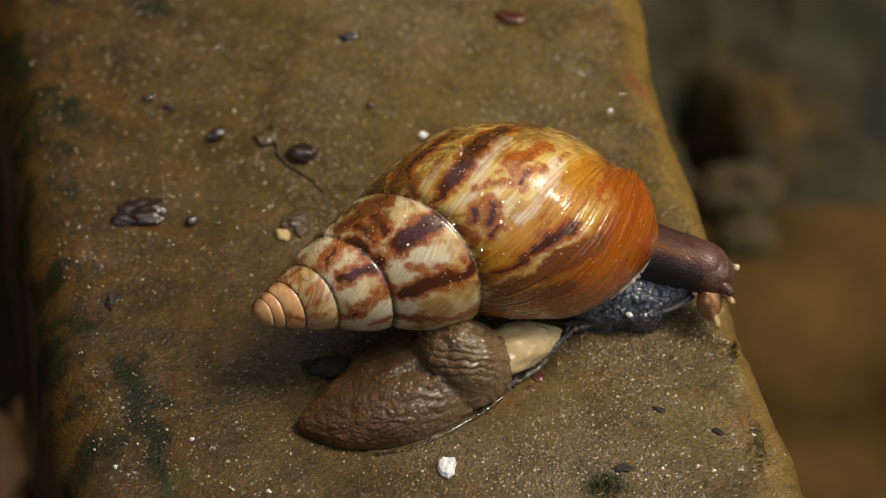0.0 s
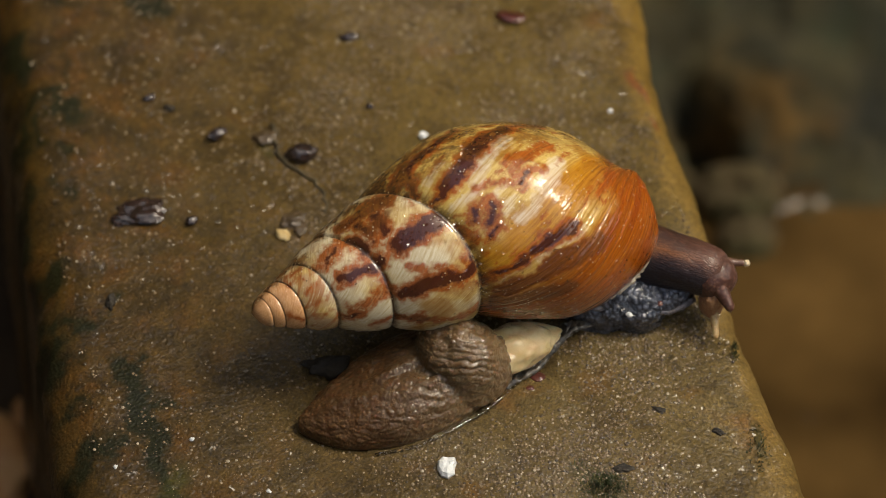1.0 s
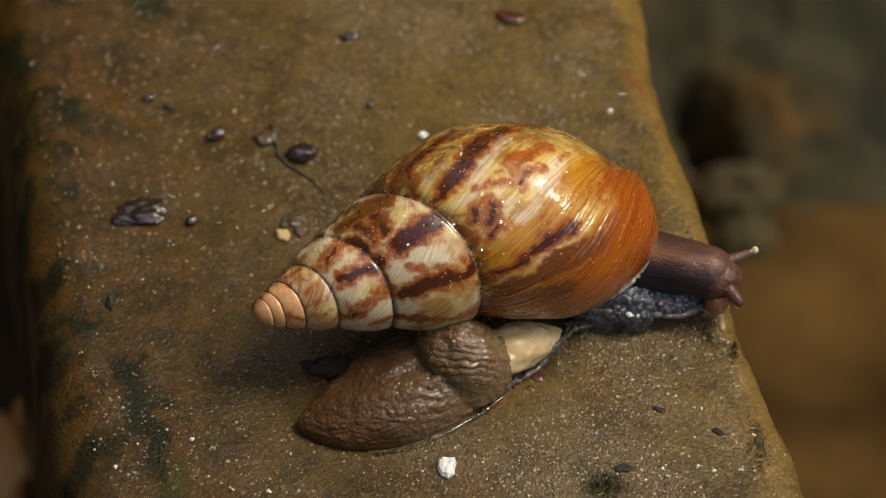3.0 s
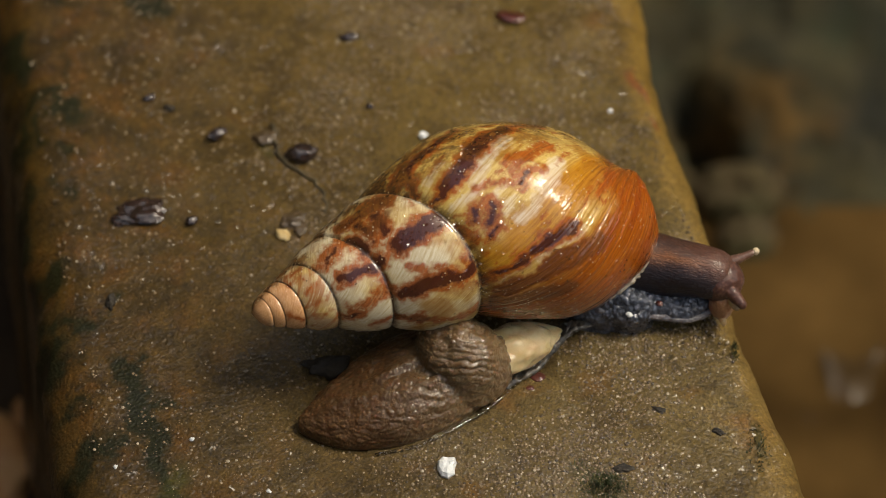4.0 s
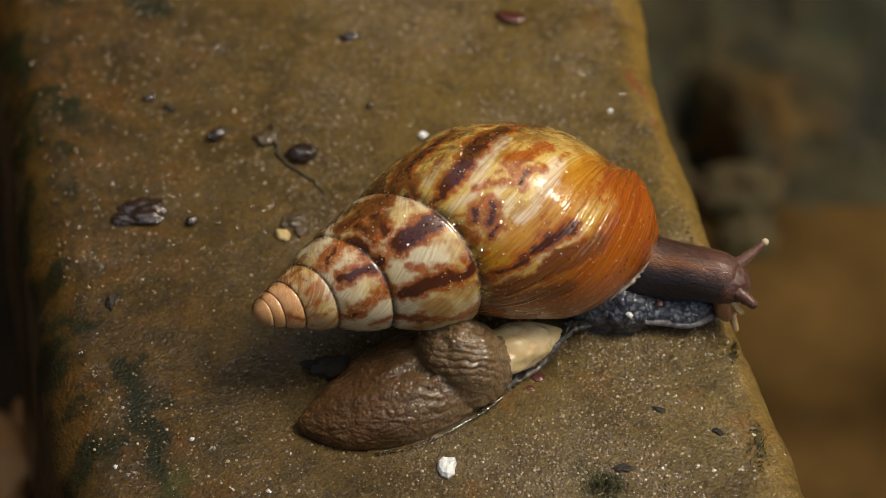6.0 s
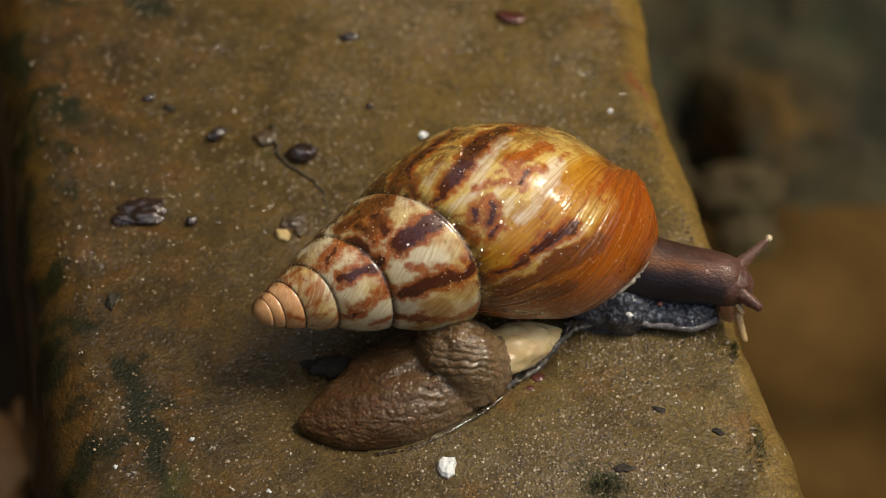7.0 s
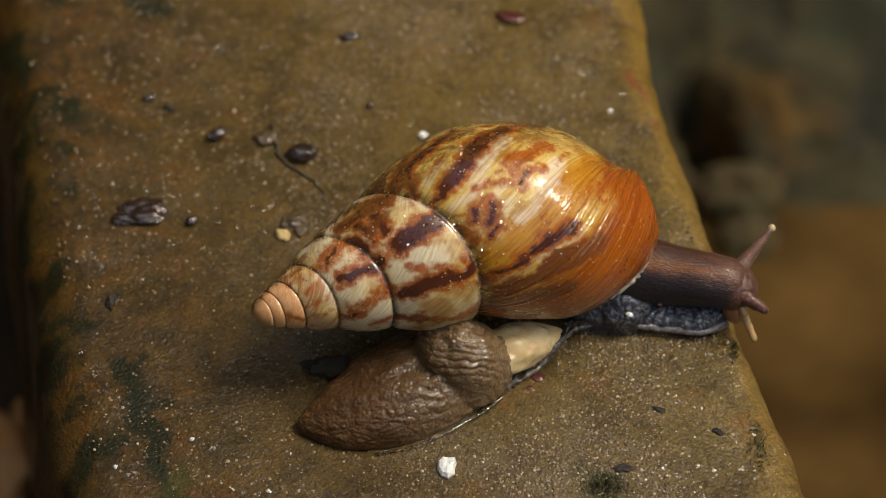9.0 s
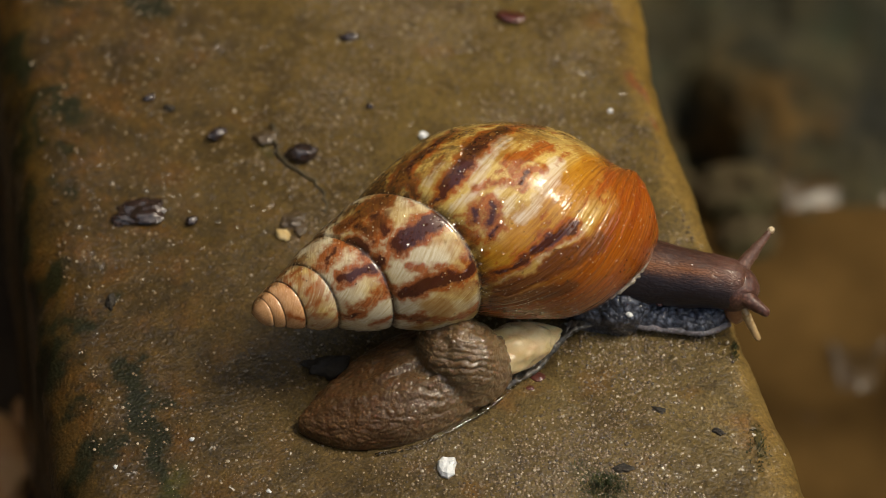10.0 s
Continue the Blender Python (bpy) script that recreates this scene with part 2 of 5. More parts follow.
    s.put("Specular IOR Level", 0.08)
    h = s.math('ADD', s.math('ADD', line, s.math('MULTIPLY', hair, 0.7)), s.math('MULTIPLY', s.noise(o, 1500, 2), 0.12))
    b = s.bump(h, 0.00006, 0.85)
    s.put("Normal", b)
    # wet film: fine drops everywhere, coarse ribs near the lip
    wet = s.math('ADD', s.math('MULTIPLY', h, 0.15), s.math('ADD', s.math('MULTIPLY', s.noise(o, 300, 4, 0.65), 0.8), s.math('MULTIPLY', s.noise(o, 110, 2, 0.5), 2.0)))
    spots = s.math('MULTIPLY', s.ramp(s.cells(o, 900), [(0.0, 1.0), (0.22, 0.0)], 'EASE'), s.ramp(s.noise(o, 150, 2), [(0.45, 0.0), (0.6, 1.0)]))
    rib = s.math('MULTIPLY', along(95, 0.03, 0.1, 2, 0.5), s.ramp(g1, [(0.79, 0.0), (0.84, 1.0), (0.90, 0.7), (0.97, 0.2)]))
    wet = s.bump(wet, 0.00009, 0.9)
    wet = s.bump(s.math('ADD', rib, s.math('MULTIPLY', s.noise(o, 420, 3), 0.06)), 0.00120, 1.0, wet)
    s.put("Coat Normal", s.facets(o, 2300, 0.12, 1.2, s.bump(spots, 0.00016, 1.0, wet)))
    s.put("Roughness", s.ramp(s.noise(o, 200), [(0.3, 0.22), (0.7, 0.42)]))
    return s.m


def skin(name, low, high, scale, wet=0.8, stretch=(1, 1, 1), relief=0.0008, side=None, flesh=0.15, drops=0.45, front=None, sparkle=0.15, gleam=2300):
    k = Mat(name, rough=0.42, coat=wet, coat_rough=0.05)
    o = k.scaled(k.obj(), stretch)
    q = k.vec('ADD', o, k.vec('SCALE', k.vec('SUBTRACT', k.noise_colour(o, 330, 3), (0.5, 0.5, 0.5)), s=0.0022))
    cell = k.cells(q, scale)
    bead = k.math('MULTIPLY', k.ramp(cell, [(0.0, 1.0), (0.72, 0.0)], 'EASE'), k.ramp(k.noise(o, scale * 0.35, 2), [(0.3, 0.35), (0.7, 1.0)]))
    fine = k.noise(o, scale * 3.5, 4, 0.7)
    big = k.noise(o, 110, 3, 0.55)
    c = k.mix(k.ramp(k.math('ADD', k.math('MULTIPLY', bead, 0.65), k.math('MULTIPLY', fine, 0.45)), [(0.2, 0.0), (0.75, 1.0)]), low, high)
    c = k.mix(k.ramp(big, [(0.38, 0.0), (0.7, 0.6)]), c, tuple(x * 0.7 for x in low))
    if front:
        fore = k.ramp(k.math('ADD', k.math('MULTIPLY', k.split(k.obj())[0], 20.0), 0.5), [(0.5 + 20 * front[0], 0.0), (0.5 + 20 * front[1], 0.75)])
        c = k.mix(fore, c, k.mix(fine, (0.105, 0.065, 0.032), (0.230, 0.153, 0.080)))
    if side:
        # furrows along the neck, a warm flank, dark below and along the back, purplish towards the head
        furrow = k.cells(k.vec('ADD', k.scaled(k.obj(), (0.13, 1.0, 1.0), rot=(0, radians(6), radians(14))), k.vec('SCALE', k.noise_colour(k.obj(), 400, 2), s=0.0008)), 1900, 'DISTANCE_TO_EDGE')
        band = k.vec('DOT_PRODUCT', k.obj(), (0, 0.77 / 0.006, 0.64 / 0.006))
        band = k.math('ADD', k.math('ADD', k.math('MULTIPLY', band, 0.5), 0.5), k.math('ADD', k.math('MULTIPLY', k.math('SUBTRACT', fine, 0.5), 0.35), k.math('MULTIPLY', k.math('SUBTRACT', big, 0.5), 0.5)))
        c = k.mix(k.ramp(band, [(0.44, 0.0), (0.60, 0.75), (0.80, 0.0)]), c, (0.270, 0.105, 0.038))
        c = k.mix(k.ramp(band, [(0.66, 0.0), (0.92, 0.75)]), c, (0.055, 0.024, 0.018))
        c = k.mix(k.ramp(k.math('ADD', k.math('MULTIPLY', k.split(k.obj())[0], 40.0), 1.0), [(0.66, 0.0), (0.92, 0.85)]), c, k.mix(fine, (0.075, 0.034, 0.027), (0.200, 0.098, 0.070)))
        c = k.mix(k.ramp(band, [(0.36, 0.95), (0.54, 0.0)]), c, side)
        c = k.mix(k.ramp(furrow, [(0.0, 0.4), (0.30, 0.0)], 'EASE'), c, tuple(x * 0.6 for x in low))
    k.put("Base Color", c)
    k.put("Specular IOR Level", 0.25)
    k.put("Subsurface Weight", flesh), k.put("Subsurface Scale", 0.002), k.put("Subsurface Radius", (1.0, 0.45, 0.25))
    crease = k.bump(k.ramp(furrow, [(0.0, 0.0), (0.25, 1.0)], 'EASE'), 0.00004, 0.8) if side else None
    b = k.bump(k.math('ADD', bead, k.math('MULTIPLY', fine, 0.35)), relief, 0.85, crease)
    k.put("Normal", b)
    if front:
        k.put("Coat Weight", k.ramp(k.math('ADD', k.math('MULTIPLY', k.split(k.obj())[0], 20.0), 0.5), [(0.5 + 20 * front[0], 0.06), (0.5 + 20 * front[1], wet)]))
    dome = k.math('MULTIPLY', k.math('MULTIPLY', cell, cell), -1.0)
    k.put("Coat Normal", k.facets(k.obj(), gleam, sparkle, 1.0, k.bump(k.math('ADD', dome, k.math('MULTIPLY', big, 0.6)), drops / scale, 1.0, crease)))
    return k.m


def plain(name, a, b, scale, rough=0.5, coat=0.0, relief=0.0003):
    k = Mat(name, rough=rough, coat=coat)
    o = k.obj()
    n1, n2 = k.noise(o, scale, 4, 0.6), k.noise(o, scale * 7, 3, 0.6)
    k.put("Base Color", k.mix(k.ramp(k.math('ADD', k.math('MULTIPLY', n1, 0.7), k.math('MULTIPLY', n2, 0.3)), [(0.35, 0.0), (0.65, 1.0)]), a, b))
    k.put("Normal", k.bump(k.math('ADD', n1, k.math('MULTIPLY', n2, 0.4)), relief, 0.8))
    return k.m


def grit_material():
    k = Mat("grit", rough=0.5, coat=1.0, coat_rough=0.06)
    o = k.obj()
    tone = k.node("NewGeometry").outputs["Random Per Island"]
    c = k.ramp(tone, [(0.0, (0.030, 0.018, 0.008)), (0.35, (0.100, 0.062, 0.026)), (0.75, (0.170, 0.110, 0.052)), (0.93, (0.26, 0.19, 0.11)), (1.0, (0.42, 0.35, 0.25))])
    k.put("Base Color", k.mix(k.ramp(k.noise(o, 2500, 2), [(0.35, 0.3), (0.6, 0.0)]), c, (0.03, 0.02, 0.01)))
    k.put("Coat Weight", k.ramp(k.noise(o, 45, 3), [(0.38, 0.25), (0.58, 1.0)]))
    return k.m


def rock_material():
    k = Mat("mossy_rock", rough=0.85)
    o = k.obj()
    n1, n2, n3 = k.noise(o, 45, 5, 0.6), k.noise(o, 160, 4, 0.6), k.noise(o, 30, 3, 0.5)
    c = k.mix(k.ramp(n1, [(0.35, 0.0), (0.65, 1.0)]), (0.030, 0.021, 0.007), (0.075, 0.052, 0.018))
    c = k.mix(k.ramp(n3, [(0.45, 0.0), (0.62, 0.8)]), c, (0.034, 0.036, 0.010))
    c = k.mix(k.ramp(n2, [(0.58, 0.0), (0.72, 0.6)]), c, (0.17, 0.095, 0.03))
    k.put("Base Color", c), k.put("Normal", k.bump(n2, 0.002, 0.8))
    return k.m


def bank_material():
    k = Mat("mossy_bank", rough=0.9)
    o = k.obj()
    n1, n2, n3 = k.noise(o, 36, 4, 0.6), k.noise(k.vec('ADD', o, (2.0, 5.0, 1.0)), 24, 3, 0.6), k.noise(o, 140, 4, 0.6)
    c = k.mix(k.ramp(n1, [(0.36, 0.0), (0.64, 1.0)]), (0.009, 0.009, 0.004), (0.040, 0.033, 0.011))
    c = k.mix(k.ramp(n2, [(0.54, 0.0), (0.68, 0.8)]), c, (0.125, 0.066, 0.011))
    c = k.mix(k.ramp(n2, [(0.34, 0.9), (0.47, 0.0)]), c, (0.018, 0.022, 0.008))
    c = k.mix(k.ramp(n3, [(0.55, 0.0), (0.75, 0.4)]), c, (0.042, 0.035, 0.014))
    k.put("Base Color", c), k.put("Normal", k.bump(n3, 0.003, 0.8))
    return k.m


def water_material(name="muddy_water", rough=0.06, thick=1.0):
    k = Mat(name, rough=rough, ior=1.333)
    o = k.obj()
    # the dark bank's reflection is put into the colour, deepening towards the far shore
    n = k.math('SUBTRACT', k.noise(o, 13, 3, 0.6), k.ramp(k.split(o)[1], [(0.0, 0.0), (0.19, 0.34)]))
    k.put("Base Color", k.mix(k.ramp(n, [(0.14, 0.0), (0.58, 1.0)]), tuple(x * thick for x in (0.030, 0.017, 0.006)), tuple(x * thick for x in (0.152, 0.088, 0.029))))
    k.put("Normal", k.bump(k.noise(o, 30, 2), 0.004, 0.5))
    return k.m


def slime_material():
    k = Mat("slime", rough=0.05, ior=1.45)
    k.put("Base Color", (0.90, 0.86, 0.76)), k.put("Transmission Weight", 1.0), k.put("Roughness", 0.03)
    return k.m

# dark algae stains on the ledge's plan as strokes: both ends and half width; then scars and green patches: x, y, half length, half width, turn
STAINS = [(-0.0547, -0.0210, -0.0516, -0.0273, 0.0020), (-0.0521, -0.0272, -0.0504, -0.0386, 0.0025), (-0.0505, -0.0372, -0.0502, -0.0454, 0.0018), (-0.0504, -0.0467, -0.0468, -0.0541, 0.0014), (-0.0507, -0.0204, -0.0520, -0.0258, 0.0017), (-0.0470, -0.0303, -0.0427, -0.0312, 0.0013), (-0.0638, -0.0093, -0.0597, -0.0077, 0.0017), (-0.0637, -0.0162, -0.0623, -0.0151, 0.0011), (-0.0634, -0.0265, -0.0657, -0.0283, 0.0013), (-0.0630, -0.0394, -0.0557, -0.0378, 0.0019), (-0.0543, -0.0048, -0.0522, -0.0019, 0.0009), (-0.0579, -0.0051, -0.0574, -0.0074, 0.0008), (-0.0664, 0.0093, -0.0656, 0.0046, 0.0016)]
STAINS += [(-0.0641, 0.0547, -0.0561, 0.0567, 0.0011), (-0.0561, 0.0567, -0.0533, 0.0647, 0.0007), (-0.0629, 0.0498, -0.0624, 0.0431, 0.0014), (-0.0578, 0.0521, -0.0539, 0.0493, 0.0011), (-0.0664, 0.0522, -0.0688, 0.0412, 0.0013), (-0.0372, 0.0797, -0.0310, 0.0754, 0.0014), (-0.0526, 0.0838, -0.0506, 0.0820, 0.0011), (-0.0586, 0.0271, -0.0564, 0.0263, 0.0011), (-0.0613, 0.0319, -0.0600, 0.0316, 0.0008), (-0.0582, 0.0403, -0.0577, 0.0389, 0.0008), (-0.0696, 0.0317, -0.0703, 0.0178, 0.0016), (-0.0688, -0.0036, -0.0666, -0.0157, 0.0016), (-0.0679, -0.0458, -0.0628, -0.0374, 0.0016), (0.0528, -0.0404, 0.0534, -0.0422, 0.0005), (-0.0649, 0.0757, -0.0650, 0.0637, 0.0014)]
SCARS = [(0.0653, 0.0325, 0.0050, 0.0014, 95), (0.0656, 0.0235, 0.0035, 0.0012, 90)]
GREENS = [(0.0308, -0.0649, 0.0075, 0.0040, -20), (0.0640, -0.0620, 0.0060, 0.0022, 100), (0.0640, -0.0180, 0.0050, 0.0018, 100), (-0.0148, 0.0333, 0.0035, 0.0020, 90), (-0.0480, -0.0500, 0.006, 0.004, 60)]
# the shell's growth lines: slant, and where amber replaces cream on the last whorl (0 is a turn back from the lip, 1 the lip)
SLANT = 0.15
AMBER = [(0.785, 0.0), (0.803, 0.95), (0.850, 0.95), (0.868, 0.30), (0.885, 0.25), (0.897, 0.75), (0.93, 1.0)]
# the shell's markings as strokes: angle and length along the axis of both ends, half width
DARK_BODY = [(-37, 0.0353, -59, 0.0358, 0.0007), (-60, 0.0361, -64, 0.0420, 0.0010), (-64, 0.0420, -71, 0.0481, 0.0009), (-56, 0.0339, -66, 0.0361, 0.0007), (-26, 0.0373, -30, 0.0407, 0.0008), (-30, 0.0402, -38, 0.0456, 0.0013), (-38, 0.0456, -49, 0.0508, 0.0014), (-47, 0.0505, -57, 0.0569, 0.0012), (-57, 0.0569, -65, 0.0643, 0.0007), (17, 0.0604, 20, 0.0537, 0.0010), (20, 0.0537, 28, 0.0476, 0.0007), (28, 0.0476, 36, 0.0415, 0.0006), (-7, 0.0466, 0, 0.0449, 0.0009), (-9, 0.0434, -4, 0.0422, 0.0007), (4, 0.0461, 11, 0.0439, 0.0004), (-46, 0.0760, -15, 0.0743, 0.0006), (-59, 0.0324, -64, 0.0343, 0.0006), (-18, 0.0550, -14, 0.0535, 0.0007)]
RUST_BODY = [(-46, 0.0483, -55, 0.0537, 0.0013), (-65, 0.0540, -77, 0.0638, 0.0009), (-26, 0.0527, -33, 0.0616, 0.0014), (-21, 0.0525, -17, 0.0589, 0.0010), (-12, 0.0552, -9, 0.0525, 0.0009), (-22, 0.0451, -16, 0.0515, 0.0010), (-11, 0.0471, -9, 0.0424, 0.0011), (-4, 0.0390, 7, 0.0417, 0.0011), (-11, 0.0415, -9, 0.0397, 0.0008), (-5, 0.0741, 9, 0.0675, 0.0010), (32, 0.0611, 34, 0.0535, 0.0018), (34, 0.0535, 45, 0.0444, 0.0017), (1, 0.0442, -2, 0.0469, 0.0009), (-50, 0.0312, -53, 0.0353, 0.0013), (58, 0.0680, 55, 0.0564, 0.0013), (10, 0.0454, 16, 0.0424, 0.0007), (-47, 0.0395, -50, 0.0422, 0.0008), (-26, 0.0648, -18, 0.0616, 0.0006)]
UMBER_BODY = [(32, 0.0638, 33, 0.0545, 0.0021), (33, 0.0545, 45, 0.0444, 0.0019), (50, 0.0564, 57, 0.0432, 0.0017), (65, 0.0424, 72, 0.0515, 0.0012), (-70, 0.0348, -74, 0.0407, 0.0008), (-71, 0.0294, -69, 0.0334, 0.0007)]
# pale strokes: cream lines, and pinkish-white sky reflections painted as colour
PALE_SHEEN_BODY = [(-7, 0.0569, -19, 0.0621, 0.0019), (-2, 0.0552, 5, 0.0508, 0.0014), (-1, 0.0481, -6, 0.0500, 0.0012), (-25, 0.0461, -36, 0.0488, 0.0020), (-36, 0.0486, -45, 0.0552, 0.0014), (-16, 0.0397, -20, 0.0459, 0.0012), (21, 0.0623, 25, 0.0552, 0.0008), (25, 0.0552, 30, 0.0488, 0.0007), (30, 0.0488, 39, 0.0439, 0.0006), (-40, 0.0378, -47, 0.0412, 0.0010), (-15, 0.0498, -11, 0.0478, 0.0009)]
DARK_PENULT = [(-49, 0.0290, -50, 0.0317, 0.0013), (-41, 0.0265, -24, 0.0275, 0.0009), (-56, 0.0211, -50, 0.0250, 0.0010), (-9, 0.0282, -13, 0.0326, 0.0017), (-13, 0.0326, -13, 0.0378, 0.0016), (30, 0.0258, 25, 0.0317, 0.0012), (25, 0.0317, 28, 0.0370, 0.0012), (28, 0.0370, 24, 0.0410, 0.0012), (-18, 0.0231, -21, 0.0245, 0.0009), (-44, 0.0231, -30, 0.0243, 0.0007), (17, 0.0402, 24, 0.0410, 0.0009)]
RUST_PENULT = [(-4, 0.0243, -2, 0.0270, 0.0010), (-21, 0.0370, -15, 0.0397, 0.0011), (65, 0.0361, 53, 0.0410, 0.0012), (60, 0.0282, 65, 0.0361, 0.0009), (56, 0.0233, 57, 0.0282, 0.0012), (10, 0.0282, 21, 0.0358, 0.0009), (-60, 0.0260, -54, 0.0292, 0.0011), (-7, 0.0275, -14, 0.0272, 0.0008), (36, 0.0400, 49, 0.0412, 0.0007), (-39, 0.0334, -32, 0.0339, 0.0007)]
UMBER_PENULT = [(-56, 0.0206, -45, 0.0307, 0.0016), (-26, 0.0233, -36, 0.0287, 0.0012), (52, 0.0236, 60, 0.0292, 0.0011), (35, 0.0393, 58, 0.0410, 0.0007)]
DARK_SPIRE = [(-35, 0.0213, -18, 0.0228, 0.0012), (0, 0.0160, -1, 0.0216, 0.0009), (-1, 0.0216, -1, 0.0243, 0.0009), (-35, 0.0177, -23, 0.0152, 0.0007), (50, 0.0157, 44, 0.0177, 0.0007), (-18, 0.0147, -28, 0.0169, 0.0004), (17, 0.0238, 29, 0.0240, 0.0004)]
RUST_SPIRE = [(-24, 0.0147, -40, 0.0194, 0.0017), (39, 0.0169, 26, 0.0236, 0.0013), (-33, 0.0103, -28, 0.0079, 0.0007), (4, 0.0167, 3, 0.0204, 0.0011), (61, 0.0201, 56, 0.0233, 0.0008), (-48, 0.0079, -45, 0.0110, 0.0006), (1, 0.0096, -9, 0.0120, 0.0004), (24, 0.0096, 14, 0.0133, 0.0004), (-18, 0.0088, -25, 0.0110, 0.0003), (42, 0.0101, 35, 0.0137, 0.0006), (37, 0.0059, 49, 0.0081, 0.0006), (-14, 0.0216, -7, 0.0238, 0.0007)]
MARKS = (("dark_mark", ((0, 0, DARK_BODY), (1, 1, DARK_PENULT), (1, 9, DARK_SPIRE))), ("rust_mark", ((0, 0, RUST_BODY), (1, 1, RUST_PENULT), (2, 9, RUST_SPIRE))), ("pale_sheen_mark", ((0, 0, PALE_SHEEN_BODY),)), ("umber_mark", ((0, 0, UMBER_BODY), (1, 1, UMBER_PENULT))))

CONCRETE = wet_concrete()
SHELL = shell_material()
TAIL_SKIN = skin("tail_skin", (0.060, 0.029, 0.012), (0.140, 0.074, 0.030), 1500, 0.9, relief=0.00007, front=(-0.012, 0.004), drops=0.12, sparkle=0.22, gleam=1500, flesh=0.5)
FOOT_SKIN = skin("foot_skin", (0.016, 0.020, 0.030), (0.170, 0.190, 0.250), 900, 1.0, relief=0.00034, flesh=0.03, sparkle=0.55, gleam=1500)
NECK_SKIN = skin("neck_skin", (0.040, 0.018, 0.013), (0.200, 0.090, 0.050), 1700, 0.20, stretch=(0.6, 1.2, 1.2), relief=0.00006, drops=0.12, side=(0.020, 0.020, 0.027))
HEAD_SKIN = skin("head_skin", (0.070, 0.031, 0.024), (0.200, 0.098, 0.068), 1100, 0.25, relief=0.00006, drops=0.1)
TENTACLE_SKIN = skin("tentacle_skin", (0.120, 0.060, 0.042), (0.240, 0.130, 0.090), 2000, 0.5, relief=0.00008, drops=0.15)
PALE_SKIN = skin("pale_skin", (0.340, 0.165, 0.080), (0.540, 0.310, 0.160), 1500, 0.3, relief=0.00005, drops=0.08)
FEELER_SKIN = skin("feeler_skin", (0.420, 0.270, 0.120), (0.600, 0.440, 0.230), 1500, 0.5, relief=0.00005, drops=0.08)
EDGE_SKIN = skin("edge_skin", (0.030, 0.024, 0.017), (0.120, 0.095, 0.062), 700, 1.0, relief=0.00008, sparkle=0.2)
MANTLE = skin("mantle", (0.600, 0.440, 0.220), (0.780, 0.640, 0.380), 420, 1.0, relief=0.00012, flesh=0.4, sparkle=0.5, gleam=1000)
RIM_SKIN = skin("rim_skin", (0.110, 0.098, 0.105), (0.300, 0.270, 0.285), 1500, 1.0, relief=0.00010, sparkle=0.3)
LIP = plain("lip", (0.12, 0.08, 0.05), (0.50, 0.45, 0.36), 900, 0.35, 0.8)
KNOB = plain("eye_knob", (0.55, 0.42, 0.25), (0.68, 0.56, 0.38), 900, 0.4, 0.5)
SEED = plain("seed", (0.011, 0.007, 0.006), (0.038, 0.020, 0.015), 420, 0.25, 0.8)
SLATE = plain("slate", (0.010, 0.008, 0.006), (0.040, 0.032, 0.022), 380, 0.75, 0.0)
QUARTZ = plain("quartz", (0.58, 0.60, 0.60), (0.72, 0.74, 0.74), 500, 0.45, 0.3)
STRAW = plain("straw", (0.42, 0.28, 0.10), (0.66, 0.52, 0.28), 400, 0.5, 0.2)
REDBIT = plain("red_bit", (0.050, 0.010, 0.006), (0.105, 0.022, 0.013), 500, 0.3, 0.6)
MOSS = plain("moss", (0.014, 0.020, 0.005), (0.055, 0.072, 0.018), 500, 0.6, 0.5)
TWIG = plain("twig", (0.035, 0.026, 0.012), (0.080, 0.060, 0.028), 300, 0.6, 0.2)
GRIT = grit_material()
ROCK = rock_material()
CLAY = plain("orange_clay", (0.46, 0.19, 0.06), (0.64, 0.36, 0.14), 60, 0.6, 0.2)
MUD = plain("mud", (0.030, 0.018, 0.009), (0.065, 0.040, 0.019), 30, 0.75, 0.1, 0.004)
BANK = bank_material()
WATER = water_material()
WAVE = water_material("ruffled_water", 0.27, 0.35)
SLIME = slime_material()


# ---- mesh helpers ----
def part(name, bm, material, parent=None, label="", smooth=True):
    me = bpy.data.meshes.new(name)
    bm.to_mesh(me)
    bm.free()
    if smooth:
        me.polygons.foreach_set("use_smooth", [True] * len(me.polygons))
    me.materials.append(material)
    ob = new(name, me)
    if parent:
        ob.parent = parent
    if label:
        ob["label"] = label
    return ob


def rings(bm, loops, close=True, caps=True):
    rows = [[bm.verts.new(p) for p in loop] for loop in loops]
    n = len(rows[0])
    for a, b in zip(rows, rows[1:]):
        for i in range(n if close else n - 1):
            j = (i + 1) % n
            bm.faces.new((a[i], a[j], b[j], b[i]))
    if caps:
        bm.faces.new(rows[0][::-1]), bm.faces.new(rows[-1])
    bmesh.ops.recalc_face_normals(bm, faces=bm.faces)
    return bm


def rough(bm, amount, scale, seed=0.0, along=(1, 1, 1)):
    """Push the points out and in by soft noise."""
    bm.normal_update()
    a = Vector(along)
    for v in bm.verts:
        v.co = v.co + v.normal * amount * noise.fractal(Vector((v.co.x * a.x, v.co.y * a.y, v.co.z * a.z)) * scale + Vector((seed, seed * 1.7, 0)), 0.8, 2.0, 3)
    return bm


